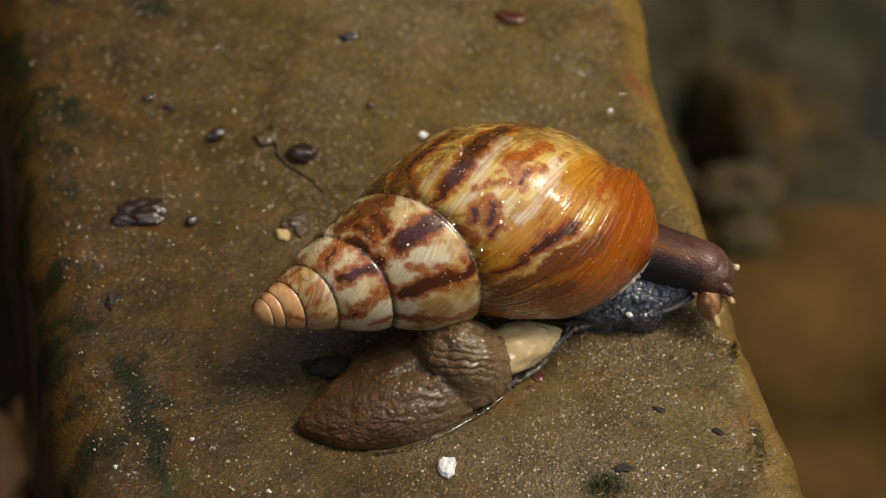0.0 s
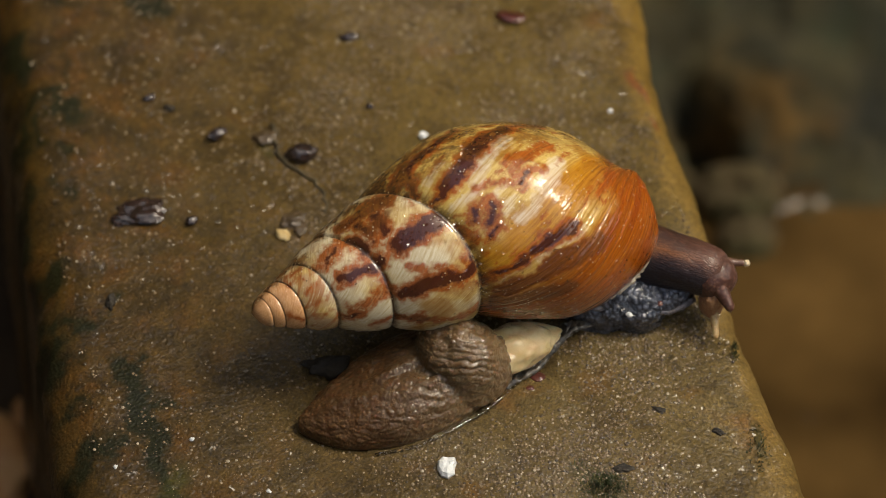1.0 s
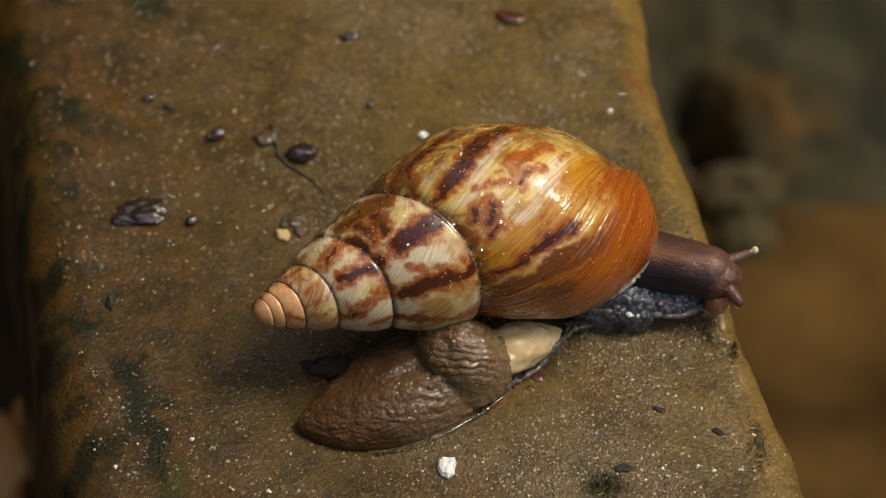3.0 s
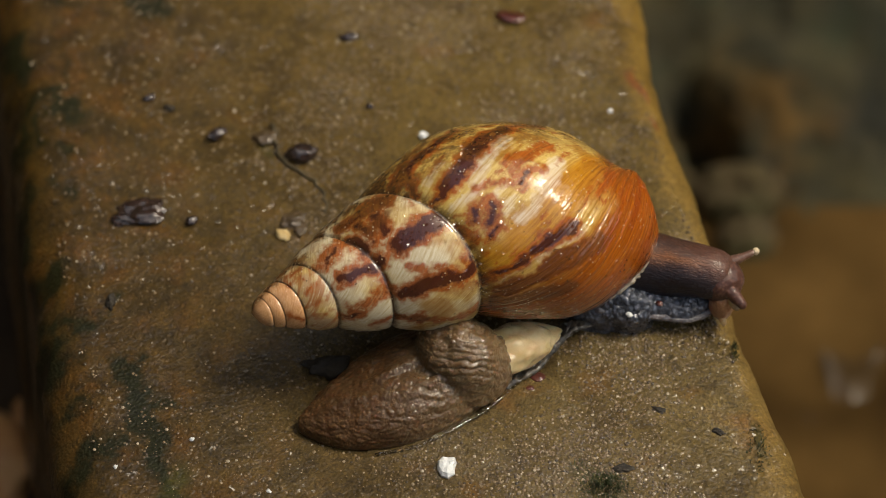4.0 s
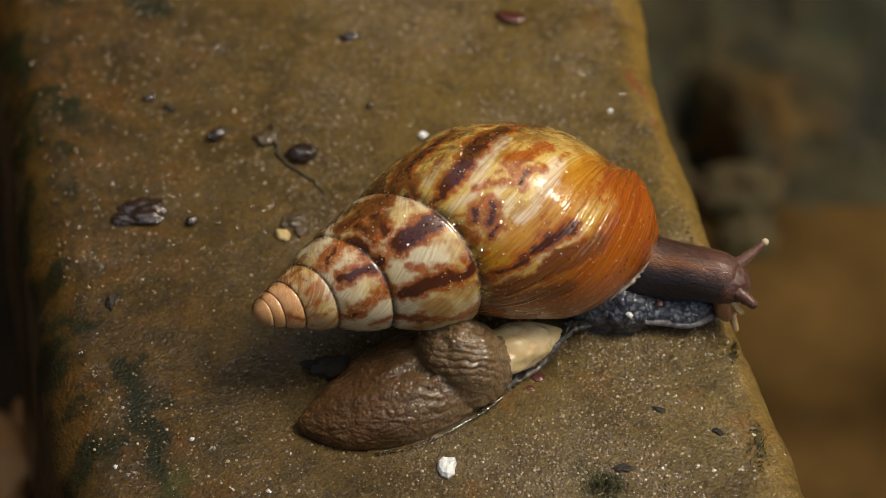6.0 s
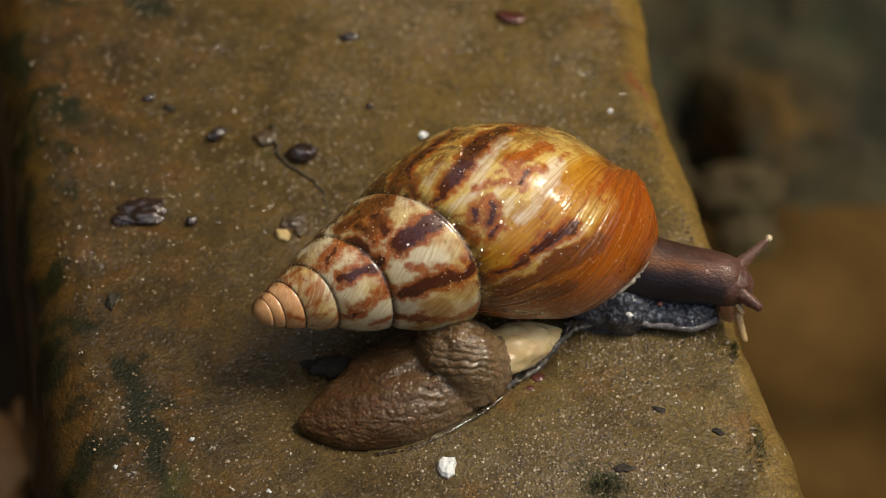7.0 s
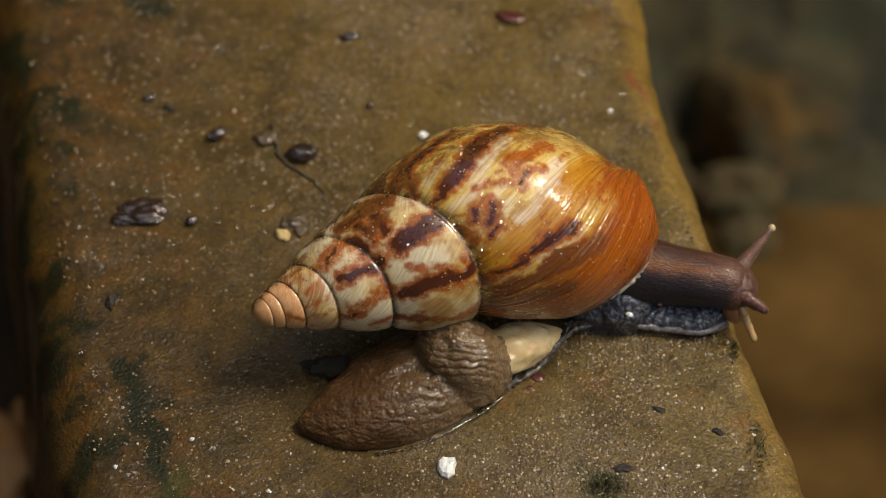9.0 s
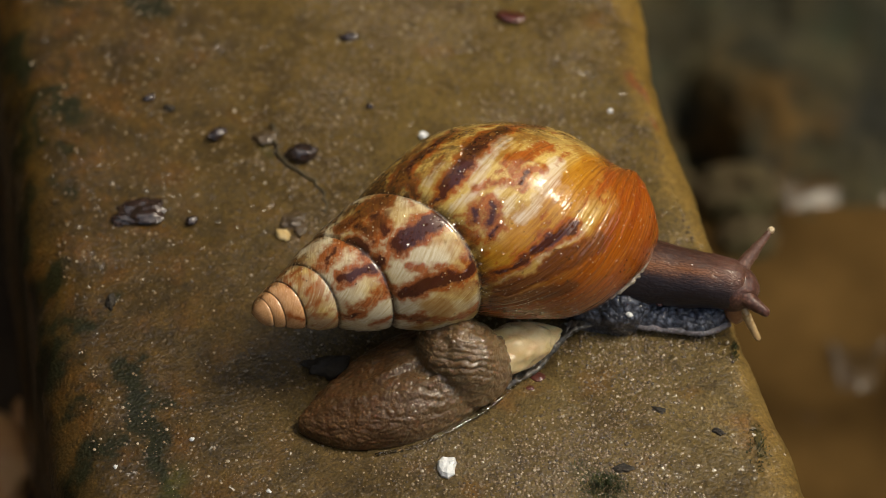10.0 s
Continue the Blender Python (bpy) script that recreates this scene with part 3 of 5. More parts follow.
def tube(path, radii, seg=20, flat=1.0):
    """A tube with rounded ends along a path of points; flat squashes it across its height."""
    loops = []
    for i, p in enumerate(path):
        d = (path[min(i + 1, len(path) - 1)] - path[max(i - 1, 0)]).normalized()
        u = d.cross(Vector((0, 0, 1)))
        u = (u if u.length > 1e-4 else Vector((0, 1, 0))).normalized()
        w = u.cross(d)
        loops.append([p + (u * math.cos(2 * math.pi * k / seg) + w * math.sin(2 * math.pi * k / seg) * flat) * radii[i] for k in range(seg)])
    return rings(bmesh.new(), loops)


def domes(spots, seg=8):
    """Low rounded caps in one mesh: place, normal, radius, height of each."""
    verts, faces = [], []
    for p, n, r, h in spots:
        u = n.orthogonal().normalized()
        w = n.cross(u)
        b = len(verts)
        for ring, (rr, hh) in enumerate(((1.0, -0.25), (0.86, 0.35), (0.5, 0.80))):
            verts += [p + (u * math.cos(2 * math.pi * k / seg) + w * math.sin(2 * math.pi * k / seg)) * r * rr + n * h * hh for k in range(seg)]
        verts.append(p + n * h)
        for ring in range(2):
            faces += [(b + ring * seg + k, b + ring * seg + (k + 1) % seg, b + (ring + 1) * seg + (k + 1) % seg, b + (ring + 1) * seg + k) for k in range(seg)]
        faces += [(b + 2 * seg + k, b + 2 * seg + (k + 1) % seg, b + 3 * seg) for k in range(seg)]
    me = bpy.data.meshes.new("domes")
    me.from_pydata(verts, [], faces)
    me.polygons.foreach_set("use_smooth", [True] * len(me.polygons))
    return me


def stone(name, material, place, size, seed, turn=0.0, sub=3, jag=0.28, label="", category="", group="", lift=0.35, tilt=0.0):
    """A worn grain, seed or pebble of an uneven form, lying on the ledge."""
    bm = bmesh.new()
    bmesh.ops.create_icosphere(bm, subdivisions=sub, radius=1.0)
    for v in bm.verts:
        f = 1 + jag * noise.noise(v.co * 1.3 + Vector((seed * 3.1, seed, -seed))) + jag * 0.5 * noise.noise(v.co * 3.1 + Vector((seed, -seed * 2.0, seed)))
        v.co = Vector((v.co.x * size[0], v.co.y * size[1], v.co.z * size[2])) * f
    ob = part(name, bm, material)
    ob.matrix_world = pose(place[0], place[1], place[2] + size[2] * lift, tilt, tilt * 0.6, turn)
    return tagged(ob, label, category, group)


def aim(p, q, roll=0):
    """The pose of a piece whose own x axis comes from p and ends at q, its origin."""
    x = (Vector(q) - Vector(p)).normalized()
    y = Vector((0, 0, 1)).cross(x).normalized()
    z = x.cross(y)
    m = Matrix((x, y, z)).transposed().to_4x4()
    m.translation = Vector(q)
    return m @ pose(0, 0, 0, roll, 0, 0)


# ---- the ledge: a worn concrete coping, 14 cm wide ----
def concrete_ledge():
    half, drop = 0.0688, 0.30
    prof = []
    r0, r1 = 0.011, 0.0065
    for k in range(6):
        prof.append((-half - 0.002 - 0.013 * (1 - k / 6), -drop + (drop - 0.012) * k / 6))
    for k in range(13):
        a = math.pi / 2 * k / 12
        prof.append((-half + r0 - r0 * math.cos(a), -r0 + r0 * math.sin(a)))
    n = 150
    for k in range(1, n):
        prof.append((-half + r0 + (2 * half - r0 - r1) * k / n, 0.0))
    for k in range(11):
        a = math.pi / 2 * k / 10
        prof.append((half - r1 + r1 * math.sin(a), -r1 + r1 * math.cos(a)))
    for k in range(1, 7):
        prof.append((half + 0.001, -0.010 - (drop - 0.010) * k / 6))
    ys = [-0.9, -0.6, -0.35, -0.2, -0.13, -0.105] + [-0.092 + 0.0011 * k for k in range(190)] + [0.122, 0.14, 0.18, 0.3, 0.6, 1.2]
    bm = bmesh.new()
    loops = []
    for y in ys:
        row = []
        for x, z in prof:
            p = Vector((x, y, 0))
            e = max(0.0, (abs(x) - half + 0.016) / 0.016)
            wear = noise.fractal(Vector((x * 20, y * 55, z * 40)), 0.9, 2.0, 4)
            swell = noise.noise(Vector((x * 26, y * 26, 3.0))) * 0.0009 + noise.noise(Vector((x * 90, y * 90, 1.0))) * 0.00028
            chip = 0.0020 * wear * min(e, 1.0) * (1 if x < 0 else 0.55)
            out = 0.0050 * max(0.0, min(1.0, (y - 0.022) / 0.05)) * max(0.0, min(1.0, (x - half + 0.05) / 0.04)) + 0.045 * max(0.0, min(0.06, -0.022 - y)) * max(0.0, min(1.0, (x - half + 0.05) / 0.04))
            out += 0.0014 * math.exp(-((y + 0.006) / 0.024) ** 2) * max(0.0, min(1.0, (x - half + 0.05) / 0.04))
            zz = z + (swell if z > -0.004 else 0) - (abs(chip) * 0.6 if z > -0.02 else 0)
            row.append(Vector((x + out - chip * (1 if x > 0 else -1) + 0.0016 * noise.noise(Vector((1.5, y * 18, 0))) * min(1.0, e), y, zz)))
        loops.append(row)
    rings(bm, loops, close=False, caps=False)
    for f in (bm.faces[len(bm.faces) // 2],):
        if f.normal.z < 0:
            bmesh.ops.reverse_faces(bm, faces=bm.faces)
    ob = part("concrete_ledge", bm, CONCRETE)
    flat = np.array([v.co + 0.0034 * noise.noise_vector(v.co * 110) + 0.0026 * noise.noise_vector(v.co * 300) for v in ob.data.vertices])
    field = np.full(len(flat), -2.0)
    for x0, y0, x1, y1, wide in STAINS:
        a, d = np.array((x0, y0)), np.array((x1 - x0, y1 - y0))
        t = np.clip(((flat[:, :2] - a) @ d) / (d @ d + 1e-12), 0, 1)
        field = np.maximum(field, (wide * (1.65 if y0 < 0 else 2.3) - np.linalg.norm(flat[:, :2] - a - t[:, None] * d, axis=1)) / 0.0020)
    ob.data.attributes.new("stain", 'FLOAT', 'POINT').data.foreach_set("value", field.astype(np.float32))
    ob.matrix_world = pose(-0.0148, 0, 0, 0, 0, 11.7)
    return tagged(ob, "wet brown concrete coping with worn edges and dark algae stains", "ledge", kind="structure")


concrete_ledge()


# ---- plain walls added on the far sides, out of view, to close the place and shut out low sky light ----
def closing_wall(name, place, size):
    bm = bmesh.new()
    bmesh.ops.create_cube(bm, size=1.0)
    for v in bm.verts:
        v.co = Vector((v.co.x * size[0], v.co.y * size[1], v.co.z * size[2]))
    ob = part(name, bm, ROCK, smooth=False)
    ob.matrix_world = pose(*place)
    return tagged(ob, "plain unseen wall added to close the place and limit sky light", "wall", kind="structure")


closing_wall("wall_north", (0.95, 1.00, 0.35), (2.9, 0.2, 1.9))
closing_wall("wall_south", (0.95, -1.00, -0.10), (2.9, 0.2, 1.0))
closing_wall("wall_east", (2.3, 0.05, -0.05), (0.2, 1.8, 1.2))
closing_wall("wall_west", (-0.42, 0.025, 0.17), (0.2, 1.75, 0.94))


# ---- below the ledge: mud, water, mossy bank ----
def ground():
    bm = bmesh.new()
    loops = []
    steps = [math.copysign(abs(k / 45) ** 3, k) * 40 for k in range(-45, 46)]
    for y in steps:
        row = []
        for x in steps:
            left = 1 / (1 + math.exp(max(-40, min(40, (x + 0.05 + y * 0.2) * 90))))
            z = -0.262 + 0.118 * left
            bank = max(0.0, y - 0.26)
            z += min(bank * 0.35, 0.35) * (1 - left)
            z -= 0.25 * math.exp(-((x - 0.085) ** 2 + (y - 0.228) ** 2) / 0.045 ** 2)  # a sump below the hollow
            z += 0.006 * noise.noise(Vector((x * 22, y * 22, 0))) + 0.05 * min(1, (x * x + y * y) / 40) * noise.noise(Vector((x, y, 4)))
            row.append(Vector((x, y, z)))
        loops.append(row)
    rings(bm, loops, close=False, caps=False)
    if sum(f.normal.z for f in bm.faces) < 0:
        bmesh.ops.reverse_faces(bm, faces=bm.faces)
    ob = part("ground", bm, MUD)
    return tagged(ob, "dark brown wet mud below the ledge", "ground", kind="structure")


ground()


def boulder(place, size, seed, label, turn=0):
    bm = bmesh.new()
    bmesh.ops.create_icosphere(bm, subdivisions=5, radius=1.0)
    for v in bm.verts:
        f = 1 + 0.22 * noise.fractal(v.co * 1.4 + Vector((seed, 0, seed * 2)), 0.8, 2.0, 5) + 0.04 * noise.noise(v.co * 9 + Vector((seed, 0, 0)))
        v.co = Vector((v.co.x * size[0], v.co.y * size[1], v.co.z * size[2])) * f
    ob = part("boulder", bm, ROCK)
    ob.matrix_world = pose(*place, 0, 0, turn)
    return tagged(ob, label, "boulder", "boulders on the bank")


def bank():
    """The muddy bank beyond the water, with a dark hollow."""
    loops = []
    for j in range(110):
        y = 0.178 + 0.0040 * j
        row = []
        for i in range(90):
            x = 0.040 + 0.0035 * i
            shore = 0.199 + 0.03 * (x - 0.1) + 0.002 * math.sin(x * 90)
            z = -0.222 + 0.42 * max(0.0, y - shore) ** 1.0 + (0.007 if y > shore - 0.004 else 0.004) * noise.fractal(Vector((x * 42, y * 42, 0)), 0.8, 2.0, 4)
            z += 0.016 * noise.noise(Vector((x * 16, y * 16, 4))) * min(1.0, max(0.0, (y - shore) / 0.02))
            d = math.hypot((x - 0.0805 - 0.35 * (0.233 - y)) / 0.0078, (y - 0.228) / 0.0125)
            z -= 0.26 * max(0.0, min(1.0, (1.25 - d) / 0.5))
            z -= 0.5 * max(0.0, shore - y)
            row.append(Vector((x, y, z)))
        loops.append(row)
    bm = rings(bmesh.new(), loops, close=False, caps=False)
    if sum(f.normal.z for f in bm.faces) < 0:
        bmesh.ops.reverse_faces(bm, faces=bm.faces)
    return tagged(part("bank", bm, BANK), "olive mossy mud bank with a black hollow beyond water", "bank", kind="structure")


bank()
boulder((0.0905, 0.203, -0.218), (0.015, 0.010, 0.012), 5.0, "small grey rock beside the dark hollow")
boulder((0.0925, 0.188, -0.219), (0.009, 0.008, 0.007), 9.0, "small ochre rock at the water's edge")
boulder((0.170, 0.258, -0.214), (0.020, 0.026, 0.018), 14.0, "brown rock with rusty patches on the bank")


def water():
    bm = bmesh.new()
    xs = [0.05 + 0.006 * k for k in range(60)] + [0.5, 0.8, 1.6]
    ys = [-0.94, -0.6, -0.4] + [-0.2 + 0.006 * k for k in range(68)]
    loops = [[Vector((x - 0.10, y, -0.22 + 0.0006 * noise.noise(Vector((x * 30, y * 45, 2))))) for x in xs] for y in ys]
    rings(bm, loops, close=False, caps=False)
    if sum(f.normal.z for f in bm.faces) < 0:
        bmesh.ops.reverse_faces(bm, faces=bm.faces)
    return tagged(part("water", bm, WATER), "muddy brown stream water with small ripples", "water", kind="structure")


stream = water()


def ripple(length, width, height, seed):
    """A low rounded wavelet lying in the water."""
    bm = bmesh.new()
    loops = []
    for j in range(13):
        b = j / 6 - 1
        row = []
        for i in range(31):
            a = i / 15 - 1
            env = max(0.0, 1 - a * a) ** 1.5 * max(0.0, 1 - b * b) ** 1.5
            z = height * env * (0.75 + 0.5 * noise.noise(Vector((a * 3 + seed, b * 2, seed)))) - 0.0005
            row.append(Vector((a * length, b * width + 0.25 * width * math.sin(a * 2.2 + seed), z)))
        loops.append(row)
    rings(bm, loops, close=False, caps=False)
    if sum(f.normal.z for f in bm.faces) < 0:
        bmesh.ops.reverse_faces(bm, faces=bm.faces)
    return part("ripple", bm, WAVE, stream, "low glinting wavelet")


RIPPLES = [ripple(0.019, 0.0052, 0.0016, 1.0), ripple(0.014, 0.0048, 0.0015, 4.0), ripple(0.010, 0.009, 0.0021, 7.0), ripple(0.009, 0.010, 0.0021, 11.0)]

for k, (px, py, s, seed) in enumerate([(-0.1120, 0.0505, 0.0085, 3.0), (-0.1075, 0.0655, 0.0035, 8.0), (-0.1080, 0.0400, 0.0030, 13.0)]):
    stone("pebble", CLAY, (px, py, -0.146), (s, s * 1.5, s * 0.8), seed, 10, 4, 0.2, "rounded orange clay pebble on the mud", "pebble", "pebbles below the ledge", 0.5)

# ---- the snail ----
SNAIL_AT = Vector((0.012, -0.028, 0.0))
snail = new("snail")
snail.location = SNAIL_AT
tagged(snail, "large land snail with striped brown shell crawling on wet concrete", "snail")
bpy.context.view_layer.update()


def on_snail(ob):
    """Built in the world's space, then carried by the snail."""
    ob.matrix_parent_inverse = Matrix.Translation(-SNAIL_AT)
    return ob

# --- the shell's form: radius over angle and length ---
COIL = 1.67          # growth of the suture per turn
SUTURE = 0.0422      # length at which the last suture reaches the lip
SHELL_LEN = 0.0815
BASE = 1.35          # how much the base draws in towards the lip
APEX = Vector((-0.0363, -0.0340, 0.0215))
MID = Vector((0.0161, -0.0098, 0.0240))
TOP = [(0, 0), (.0008, .0016), (.0043, .0035), (.0086, .0055), (.0131, .0078), (.0176, .0100), (.0214, .0110), (.0257, .0132),
       (.0302, .0152), (.0359, .0172), (.0429, .0194), (.0499, .0197), (.0555, .0185), (.0607, .0168), (.0657, .0143), (.0704, .0110), (.0745, .0062), (.0790, -.0004), (.0815, -.005)]
LOW = [(0, 0), (.0008, .0020), (.0018, .0031), (.0048, .0047), (.0089, .0066), (.0118, .0078), (.0151, .0091), (.0201, .0112), (.0249, .0130),
       (.0295, .0146), (.0338, .0158), (.0417, .0174), (.0467, .0191), (.0518, .0210), (.0570, .0228), (.0629, .0231), (.0680, .0221), (.0721, .0207), (.0764, .0186), (.0785, .0167), (.0801, .0145), (.0815, .006)]


def table(rows, x):
    if x <= rows[0][0]:
        return rows[0][1]
    for i in range(len(rows) - 1):
        a, b = rows[i], rows[i + 1]
        if x <= b[0]:
            p, q = rows[max(i - 1, 0)], rows[min(i + 2, len(rows) - 1)]
            h = b[0] - a[0]
            t = (x - a[0]) / h
            ma = (b[1] - p[1]) / max(b[0] - p[0], 1e-9) * h
            mb = (q[1] - a[1]) / max(q[0] - a[0], 1e-9) * h
            return (2 * t**3 - 3 * t**2 + 1) * a[1] + (t**3 - 2 * t**2 + t) * ma + (3 * t**2 - 2 * t**3) * b[1] + (t**3 - t**2) * mb
    return rows[-1][1]


def suture(psi):
    """How far along the axis the last suture lies at this angle; it runs a little aslant."""
    a = radians(psi)
    return SUTURE * COIL ** ((psi - 90) / 360) * (0.946 + 0.059 * math.cos(a) + 0.071 * math.sin(a) + 0.056 * math.cos(2 * a) - 0.009 * math.sin(2 * a))


def whorl(psi, z):
    """How many turns back from the lip the whorl at this place lies, and how far it is from its upper suture (0) to its lower one (1)."""
    last = suture(psi)
    if z >= last:
        return 0, (z - last) / (SHELL_LEN - last)
    k = math.ceil(math.log(last / max(z, 1e-6)) / math.log(COIL))
    return k, math.log(max(z, 1e-6) / (last * COIL ** -k)) / math.log(COIL)


def shell_radius(psi, z, k=None, f=0.0):
    if k is None:
        k, f = whorl(psi, z)
    if psi < -90:                              # behind: from the inner wall round to the top
        low = table(LOW, z) * (0.74 - 0.56 * max(0.0, min(1.0, (z - 0.056) / 0.022)) if z > SUTURE / COIL else 1)
        r = low + (table(TOP, z) - low) * (.5 - .5 * math.cos(math.pi * (psi + 270) / 180))
    else:
        share = (.5 + .5 * math.sin(radians(psi))) ** (1 + BASE * max(0.0, min(1.0, (z - .058) / .022)))
        r = table(TOP, z) + (table(LOW, z) - table(TOP, z)) * share
    if k == 0:
        g = min(1.0, max(f, 0.0) / .20)
        return max(0.0, r * (1 - .075 * (1 - g) ** 2.2))
    g = max(0.0, 4 * f * (1 - f)) ** 0.55
    return max(0.0, r * (.925 + .095 * g))


def shell():
    ax = (MID - APEX).normalized()
    toward = Vector((0, -0.6428, 0.7660))
    toward = (toward - ax * toward.dot(ax)).normalized()
    down = ax.cross(toward)
    LIP_AT = 84
    na, turns, per, base = 480, 6, 40, 150
    psis = [LIP_AT - 360 + 360 * i / na for i in range(na + 1)]
    bm = bmesh.new()
    coil = bm.loops.layers.uv.new("UVMap")
    last = bm.faces.layers.float.new("last_whorl")
    grid = []
    for psi in psis:
        row = []
        d = toward * math.cos(radians(psi)) + down * math.sin(radians(psi))
        end = suture(psi)
        for j in range(turns * per + base + 1):
            if j < turns * per:
                z = end * COIL ** ((j - turns * per) / per)
                k, f = turns - j // per, (j % per) / per
                z *= min(1.0, j / 20)
            else:
                k, f = 0, (j - turns * per) / base
                z = end + (SHELL_LEN - 0.0042 * (.5 - .5 * math.sin(radians(psi))) - end) * f
            r = shell_radius(psi, z, k, f)
            r += r * 0.006 * noise.noise(Vector((psi * 0.06, z * 120, 0)))
            row.append(bm.verts.new(APEX + ax * z + d * r))
        grid.append(row)
    for i in range(na):
        for j in range(turns * per + base):
            face = bm.faces.new((grid[i][j], grid[i][j + 1], grid[i + 1][j + 1], grid[i + 1][j]))
            k = turns - j // per if j < turns * per else 0
            face[last] = 1.0 if k == 0 else 0.0
            lo = (j % per) / per if k else (j - turns * per) / base
            hi = lo + (1 / per if k else 1 / base)
            for lp, p, a in zip(face.loops, (psis[i], psis[i], psis[i + 1], psis[i + 1]), (lo, hi, hi, lo)):
                lp[coil].uv = ((p - 92) / 360 - k, a)
    bmesh.ops.recalc_face_normals(bm, faces=bm.faces)
    which = np.array([turns - j // per if j < turns * per else 0 for j in range(turns * per + base + 1)] * (na + 1))
    spots = np.array([vert.co + 0.0008 * noise.noise_vector(vert.co * 260) + 0.0006 * noise.noise_vector(vert.co * 600) for row in grid for vert in row])
    fields = {"turn": np.repeat([min(1.0, max(0.0, (psi + 120) / 200)) for psi in psis], turns * per + base + 1)}
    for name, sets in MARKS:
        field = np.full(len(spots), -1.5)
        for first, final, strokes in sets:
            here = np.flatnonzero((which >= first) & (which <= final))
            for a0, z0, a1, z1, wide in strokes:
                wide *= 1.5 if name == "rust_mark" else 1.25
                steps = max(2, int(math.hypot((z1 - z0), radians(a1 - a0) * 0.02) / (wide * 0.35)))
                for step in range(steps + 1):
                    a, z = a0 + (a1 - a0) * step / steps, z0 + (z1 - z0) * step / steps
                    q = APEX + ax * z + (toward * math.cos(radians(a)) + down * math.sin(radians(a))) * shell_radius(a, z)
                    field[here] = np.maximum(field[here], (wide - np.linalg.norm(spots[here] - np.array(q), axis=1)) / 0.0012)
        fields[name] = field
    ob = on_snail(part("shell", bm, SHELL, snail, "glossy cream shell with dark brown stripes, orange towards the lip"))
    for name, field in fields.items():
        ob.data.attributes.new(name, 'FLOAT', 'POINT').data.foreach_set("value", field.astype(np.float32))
    # the pale, frayed lip along the free edge of the last whorl
    d = toward * math.cos(radians(LIP_AT)) + down * math.sin(radians(LIP_AT))
    path, radii = [], []
    for j in range(60):
        z = 0.046 + (SHELL_LEN - 0.0465) * j / 59
        path.append(APEX + ax * z + d * (shell_radius(LIP_AT, z) - 0.0002))
        radii.append(0.00006 + 0.00070 * math.exp(-((z - 0.0715) / 0.0050) ** 2) * (1 + 1.1 * noise.noise(Vector((j * 0.9, 0, 0)))))
    lip = tube(path, radii, 8)
    on_snail(part("lip", lip, LIP, snail, "pale chipped shell lip"))
    # drops of water and slime on the shell
    rnd = random.Random(5)
    spots = []
    for k in range(330):
        if k < 110:
            psi, z = rnd.gauss(22, 16), rnd.gauss(0.0640, 0.0050)
        else:
            psi, z = rnd.uniform(-55, 80), rnd.uniform(0.006, 0.079)
        if psi > 82 or z > 0.079:
            continue

        def at(a, b):
            return APEX + ax * b + (toward * math.cos(radians(a)) + down * math.sin(radians(a))) * shell_radius(a, b)
        p = at(psi, z)
        nrm = (at(psi + 1, z) - p).cross(at(psi, z + 0.0005) - p).normalized()
        if nrm.dot(p - (APEX + ax * z)) < 0:
            nrm = -nrm
        r = 0.00010 + 0.00022 * rnd.random() ** 2
        spots.append((p, nrm, r * rnd.uniform(0.8, 1.3), r * 0.5))
    me = domes(spots)
    me.materials.append(SLIME)
    beads = new("dew", me)
    beads.parent = snail
    tagged(on_snail(beads), "fine drops of water on the shell", kind="stuff")


shell()


